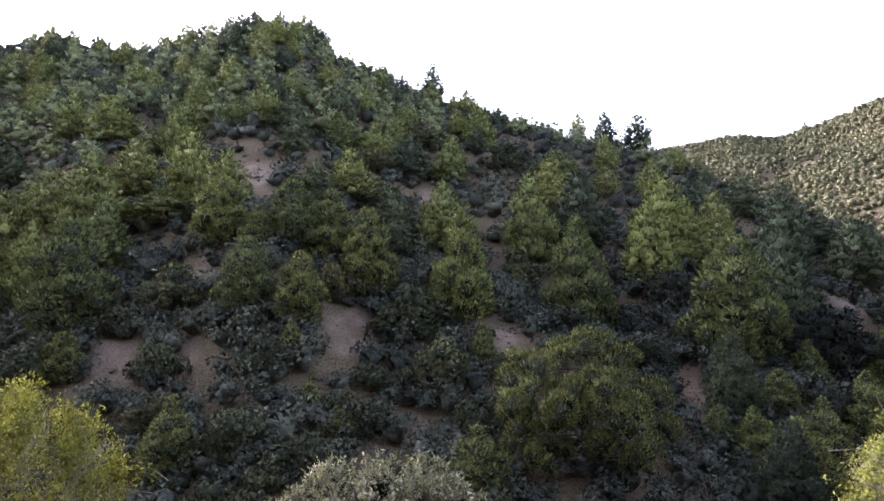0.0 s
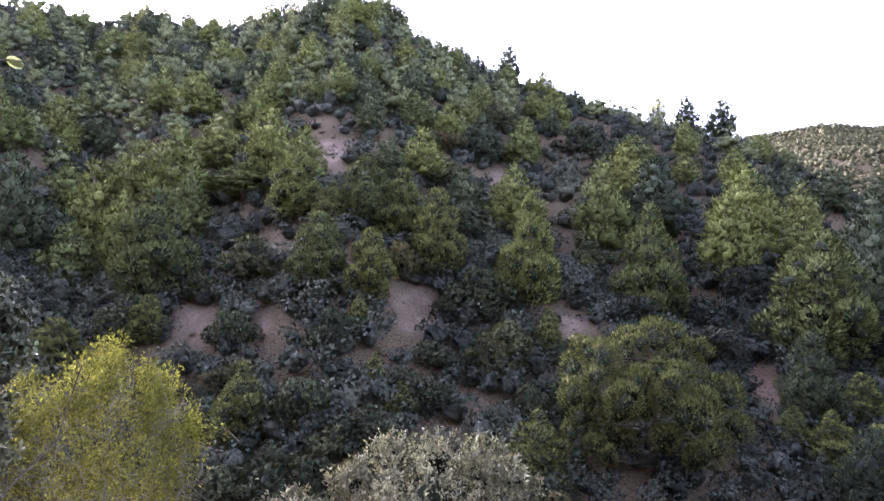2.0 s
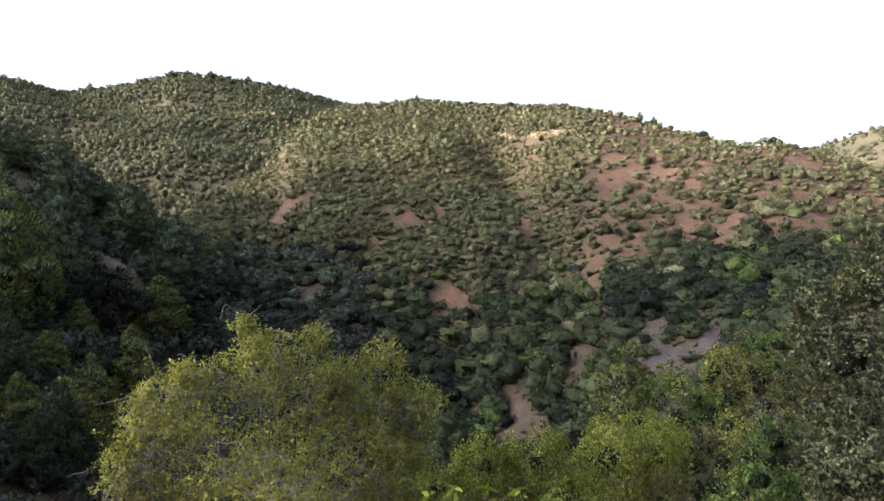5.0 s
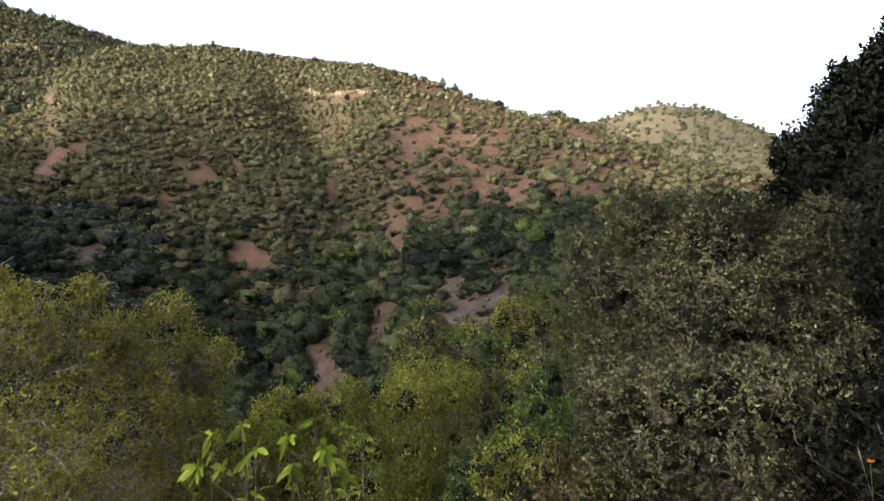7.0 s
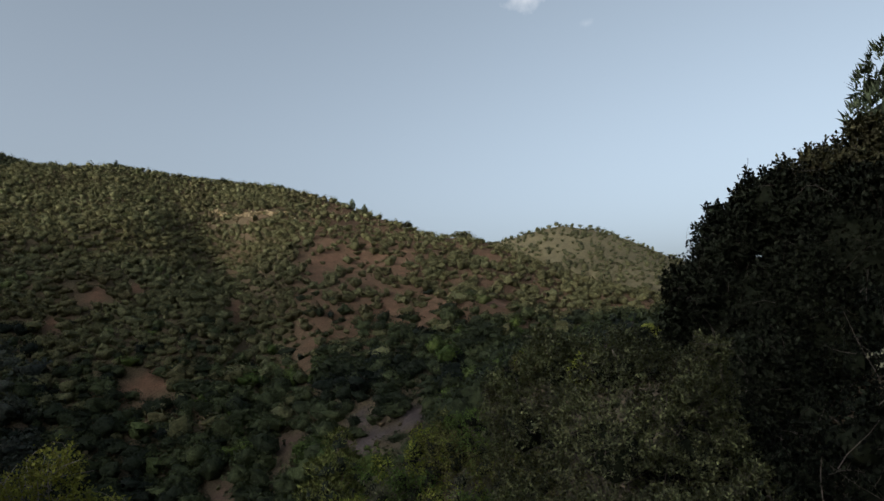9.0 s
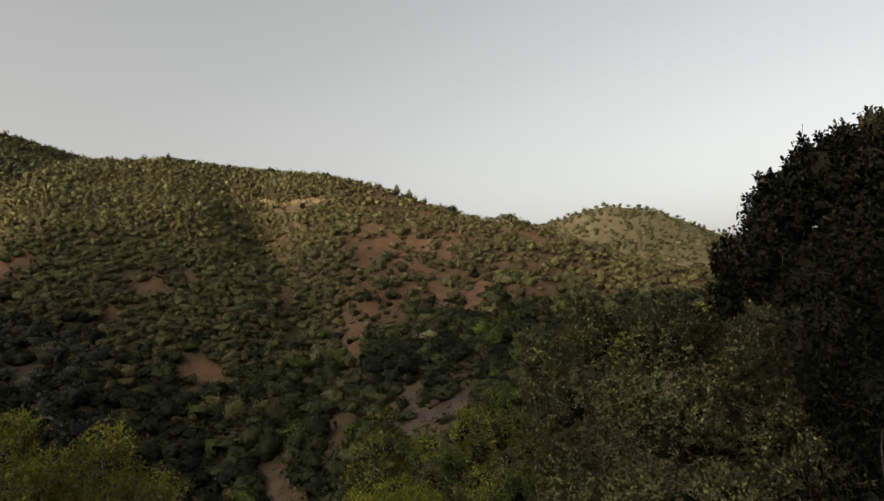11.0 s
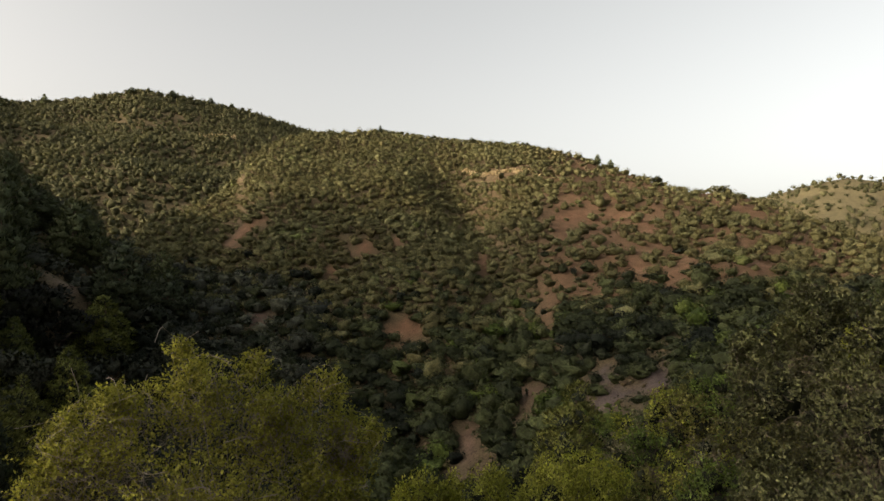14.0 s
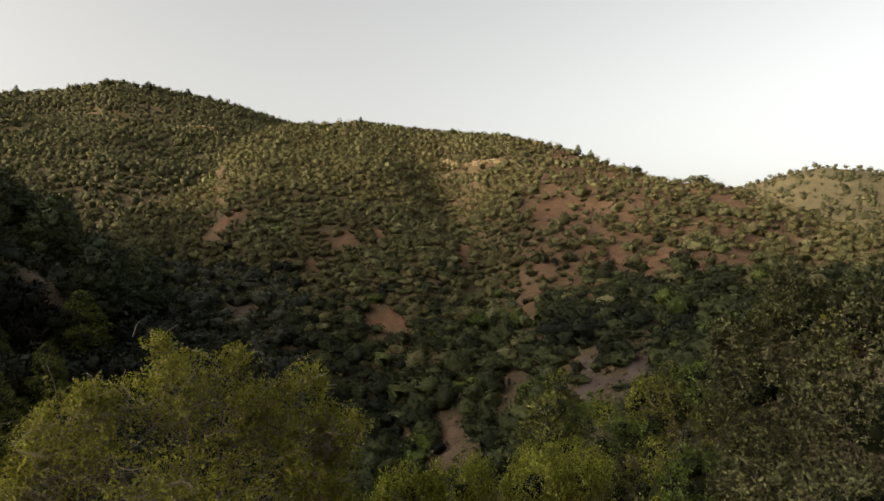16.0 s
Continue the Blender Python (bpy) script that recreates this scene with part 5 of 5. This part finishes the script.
# scrub on the bank
def bank_bush(bearing, r, w, h, mat, label, seed, size=0.05, lift=0.5, shoots=220, per=10):
    g = at(bearing, r, 0.05)
    rng = np.random.RandomState(seed)
    clumps = [(g.x, g.y, g.z + h * 0.42, w * 0.42, h * 0.42)]
    for k in range(5):
        a = k * 1.26 + rng.uniform(-0.4, 0.4)
        q = w * rng.uniform(0.2, 0.32)
        clumps.append((g.x + q * math.cos(a), g.y + q * math.sin(a), g.z + h * rng.uniform(0.45, 0.75), w * rng.uniform(0.18, 0.28), h * rng.uniform(0.2, 0.3)))
    leafy("bank_shrub", label, "shrub", g, clumps, mat, GREY_BARK, seed, twigs=shoots, per=per, size=size, aspect=0.5, twig=0.3, trunk=0.03, lift=lift, inner=0.35, group="scrub on the bank", ragged=9, heart=0.42, woody=10)


OLIVE_LEAF = leaf_material("olive_leaves", (0.15, 0.155, 0.058), (0.18, 0.18, 0.064), (0.21, 0.205, 0.07), through_light=0.3)
GREY_LEAF = leaf_material("grey_leaves", (0.17, 0.17, 0.115), (0.20, 0.195, 0.13), (0.23, 0.22, 0.15), through_light=0.25)
GREEN_LEAF = leaf_material("green_leaves", (0.12, 0.18, 0.050), (0.14, 0.20, 0.055), (0.16, 0.22, 0.062), through_light=0.3)
BROWN_LEAF = leaf_material("dry_brown_leaves", (0.13, 0.105, 0.055), (0.155, 0.12, 0.06), (0.18, 0.14, 0.07), through_light=0.3)
BUSH_LOOKS = {"fresh": (FRESH, "soft yellow-green shrub on the bank"), "olive": (OLIVE_LEAF, "olive-brown shrub on the bank"), "grey": (GREY_LEAF, "grey-leaved shrub with pale leaf tips on the bank"),
              "green": (GREEN_LEAF, "bright green leafy shrub on the bank"), "brown": (BROWN_LEAF, "dry brown shrub on the bank"), "dark": (SHADE_HOLM, "low oak scrub on the bank, shade put into its near-black leaves")}
for k, (bearing, r, w, h, look_) in enumerate((
        (76.5, 17.0, 1.5, 1.0, "olive"), (78.0, 16.5, 1.7, 1.2, "green"), (80.0, 16.5, 1.8, 1.1, "fresh"), (81.5, 16.0, 1.7, 1.1, "grey"), (83.0, 16.0, 1.9, 1.4, "green"), (84.8, 15.5, 1.9, 1.5, "olive"), (86.6, 15.0, 1.9, 1.1, "green"),
        (76.0, 14.0, 1.6, 1.3, "fresh"), (78.6, 13.5, 1.5, 1.2, "grey"), (80.4, 13.0, 1.5, 1.2, "green"), (82.4, 13.0, 1.5, 1.4, "fresh"), (84.2, 12.5, 1.6, 1.5, "olive"), (86.4, 12.5, 1.6, 1.0, "green"),
        (79.0, 10.8, 1.4, 1.2, "green"), (81.2, 10.5, 1.4, 1.3, "olive"), (83.4, 10.0, 1.3, 1.2, "fresh"), (85.6, 10.0, 1.3, 1.2, "grey"), (88.0, 10.5, 1.6, 1.1, "olive"),
        (82.0, 8.4, 1.1, 1.1, "green"), (84.6, 8.2, 1.1, 1.1, "fresh"), (87.2, 8.2, 1.1, 1.0, "green"), (90.0, 9.5, 1.5, 1.1, "olive"), (92.5, 11.0, 1.8, 1.3, "dark"),
        (81.0, 7.2, 1.2, 0.9, "green"), (83.0, 6.7, 1.2, 0.9, "fresh"), (85.5, 6.3, 1.2, 0.9, "olive"), (87.8, 5.8, 1.1, 0.8, "brown"), (90.0, 5.5, 1.1, 0.8, "olive"), (79.0, 7.8, 1.2, 0.9, "fresh"),
        (79.5, 7.0, 1.3, 1.3, "green"), (81.5, 6.4, 1.2, 1.3, "fresh"), (83.8, 7.4, 1.3, 1.3, "green"), (85.2, 8.8, 1.4, 1.4, "green"), (80.6, 9.3, 1.5, 1.4, "olive"), (86.4, 6.9, 1.1, 1.1, "green"),
        (66.0, 11.5, 1.5, 1.0, "dark"), (69.0, 12.5, 1.5, 1.0, "olive"), (63.0, 13.0, 1.6, 1.1, "dark"), (72.0, 14.0, 1.5, 1.0, "dark"))):
    m, text = BUSH_LOOKS[look_]
    bank_bush(bearing, r, w, h, m, text, 400 + k, 0.06 if r > 12 else 0.05)
# low scrub added in near-black to stand in for the shade below the oaks
for k, (bearing, r, w, h) in enumerate(((106, 7.5, 1.9, 1.2), (109, 7.0, 1.9, 1.1), (112, 6.5, 1.8, 1.1), (108, 5.6, 1.6, 0.9), (112, 5.2, 1.6, 0.9), (116, 6.0, 1.8, 1.1), (105, 6.2, 1.5, 0.9), (116, 7.5, 2.0, 1.4), (103, 8.2, 1.9, 1.3),
                                        (119, 5.0, 1.6, 0.9), (121, 6.5, 1.8, 1.2), (110, 4.4, 1.2, 0.6), (115, 4.2, 1.2, 0.6))):
    bank_bush(bearing, r, w, h + 0.7, SHADE_HOLM, "low oak scrub on the bank, shade put into its near-black leaves", 440 + k, 0.05, shoots=380)

rng = np.random.RandomState(17)
BANK_SHRUBS = []
for k, (m, text) in enumerate(((FRESH, "soft yellow-green shrub lower on the bank"), (OLIVE_SCRUB, "brown-green shrub lower on the bank"), (SILVER_SCRUB, "grey-leaved shrub lower on the bank"), (SHADE_HOLM, "dark oak scrub lower on the bank"))):
    BANK_SHRUBS.append(make_shrub(131 + k, m, text, 1800, 0.12))
placed = 0
while placed < 46:
    bearing, r = rng.uniform(57, 114), rng.uniform(17, 34)
    if (bearing < 70 and r > 18) or (71 < bearing < 89 and r > 18):
        continue
    w = rng.uniform(1.2, 2.4)
    put(BANK_SHRUBS[placed if placed < 4 else 3 if bearing > 97 else rng.choice([0, 1, 2, 3])], at(bearing, r, 0.1), w, w * rng.uniform(0.6, 0.9), rng.uniform(0, 6.28), 2.6, 2.0)
    placed += 1
placed = 0
while placed < 34:
    bearing, r = rng.uniform(-58, 57), rng.uniform(13, 22)
    w = rng.uniform(1.0, 2.2)
    put(BANK_SHRUBS[rng.choice([1, 3, 3, 3])], at(bearing, r, 0.1), w, w * rng.uniform(0.5, 0.8), rng.uniform(0, 6.28), 2.6, 2.0)
    placed += 1


def grass_stalks():
    """A tuft of tall dry grass with thin seed heads at the edge of the bank."""
    rng = np.random.RandomState(330)
    foot = np.array(ground_at(2.75, -1.0))
    thing = tagged(new("grass_tuft"), "tall bleached grass stalks with thin seed heads", "grass")
    thing.location = Vector(foot)
    for tip in ((2.68, -0.73, -1.06), (2.69, -0.79, -0.96), (2.69, -0.84, -0.92), (2.67, -0.86, -0.97), (2.72, -0.9, -0.9), (2.62, -0.82, -1.05), (2.7, -0.95, -0.95)):
        q = bow(rng, rng.normal(size=3) * np.array([0.05, 0.05, 0]) - np.array([0, 0, 0.03]), np.array(tip) - foot, 0.06, 7)
        v, f = tube(rng, q, np.linspace(0.0013, 0.0006, 7), 4)
        stalk = part("stalk", mesh_of("stalk", v, f, PALE_BARK), thing)
        lean = unit(q[-1] - q[-3])
        v, f = tube(rng, q[-1] + np.linspace(-0.03, 0.03, 6)[:, None] * lean, (0.0008, 0.0018, 0.0022, 0.0018, 0.0012, 0.0004), 6)
        part("seed_head", mesh_of("seed_head", v, f, STRAW_HEAD), stalk)


def orange_flower():
    """A small orange flower on a thin stem."""
    rng = np.random.RandomState(332)
    foot = np.array(ground_at(2.6, -0.8))
    thing = tagged(new("wild_flower"), "small orange wild flower on a thin green stem", "flower")
    thing.location = Vector(foot)
    top = np.array((2.67, -0.76, -1.08)) - foot
    v, f = tube(rng, bow(rng, (0, 0, -0.02), top, 0.05, 6), np.linspace(0.002, 0.0012, 6), 5)
    part("stem", mesh_of("stem", v, f, GREEN_LEAF), thing)
    a = np.arange(11) * 2 * np.pi / 11
    out = np.stack([np.cos(a), np.sin(a), np.full(11, 0.5)], 1)
    v, f = cards(rng, np.repeat([top], 11, 0), out, 0.017, 0.55, 0.08, 0.1)
    part("blossom", mesh_of("blossom", v, f, PETAL), thing)


STRAW_HEAD = leaf_material("bleached_grass", (0.32, 0.29, 0.21), (0.36, 0.32, 0.23), (0.4, 0.36, 0.26))
PETAL = leaf_material("orange_petals", (0.75, 0.25, 0.02), (0.8, 0.28, 0.02), (0.85, 0.3, 0.02), through_light=0.3)
grass_stalks()
orange_flower()


def pale_spray():
    """A thin shoot with small pale leaves reaching out of the scrub."""
    rng = np.random.RandomState(331)
    foot = np.array(ground_at(3.3, -2.3))
    thing = tagged(new("pale_shoot"), "thin arching shoot with small pale leaves", "shrub")
    thing.location = Vector(foot)
    wood, spots = [], []
    for tip, mid in (((3.67, -1.66, -0.15), (3.5, -2.05, 0.0)), ((3.64, -1.74, -0.09), (3.45, -2.1, 0.05)), ((3.66, -1.7, -0.2), (3.48, -2.1, -0.12))):
        tip, mid = np.array(tip) - foot, np.array(mid) - foot
        t = np.linspace(0, 1, 9)[:, None]
        q = (1 - t) ** 2 * np.array([0, 0, -0.05]) + 2 * t * (1 - t) * mid * 1.1 + t * t * tip
        wood.append(tube(rng, q, np.linspace(0.003, 0.001, 9), 5))
        u = rng.uniform(0.8, 1.0, (40, 1))
        spots.append((1 - u) ** 2 * np.array([0, 0, -0.05]) + 2 * u * (1 - u) * mid * 1.1 + u * u * tip + rng.normal(size=(40, 3)) * 0.006)
    v, f = joined(wood)
    part("branch", mesh_of("branch", v, f, GREY_BARK), thing)
    spots = np.concatenate(spots)
    v, f = cards(rng, spots, rng.normal(size=spots.shape), 0.018, 0.6, 0.4, 0.1)
    part("foliage", mesh_of("foliage", v, f, SILVER), thing)


pale_spray()

# dry grass on the bank
def grass_tufts():
    rng = np.random.RandomState(19)
    n = 14000
    b = np.radians(rng.uniform(-60, 92, n))
    r = 2.0 + 22 * rng.rand(n) ** 1.2
    x, y = r * np.sin(b), r * np.cos(b)
    pos = np.stack([x, y, land(x, y) - 0.02], 1)
    out = np.stack([rng.normal(size=n) * 0.35, rng.normal(size=n) * 0.35, np.ones(n)], 1)
    v, f = cards(rng, pos, out, 0.22, 0.05, 0.1, 0.05)
    me = mesh_of("bank_grass", v, f, DRY, np.repeat(rng.rand(n), 4))
    tagged(new("bank_grass", me), "dry straw-coloured grass on the bank", "grass", kind="stuff")


grass_tufts()
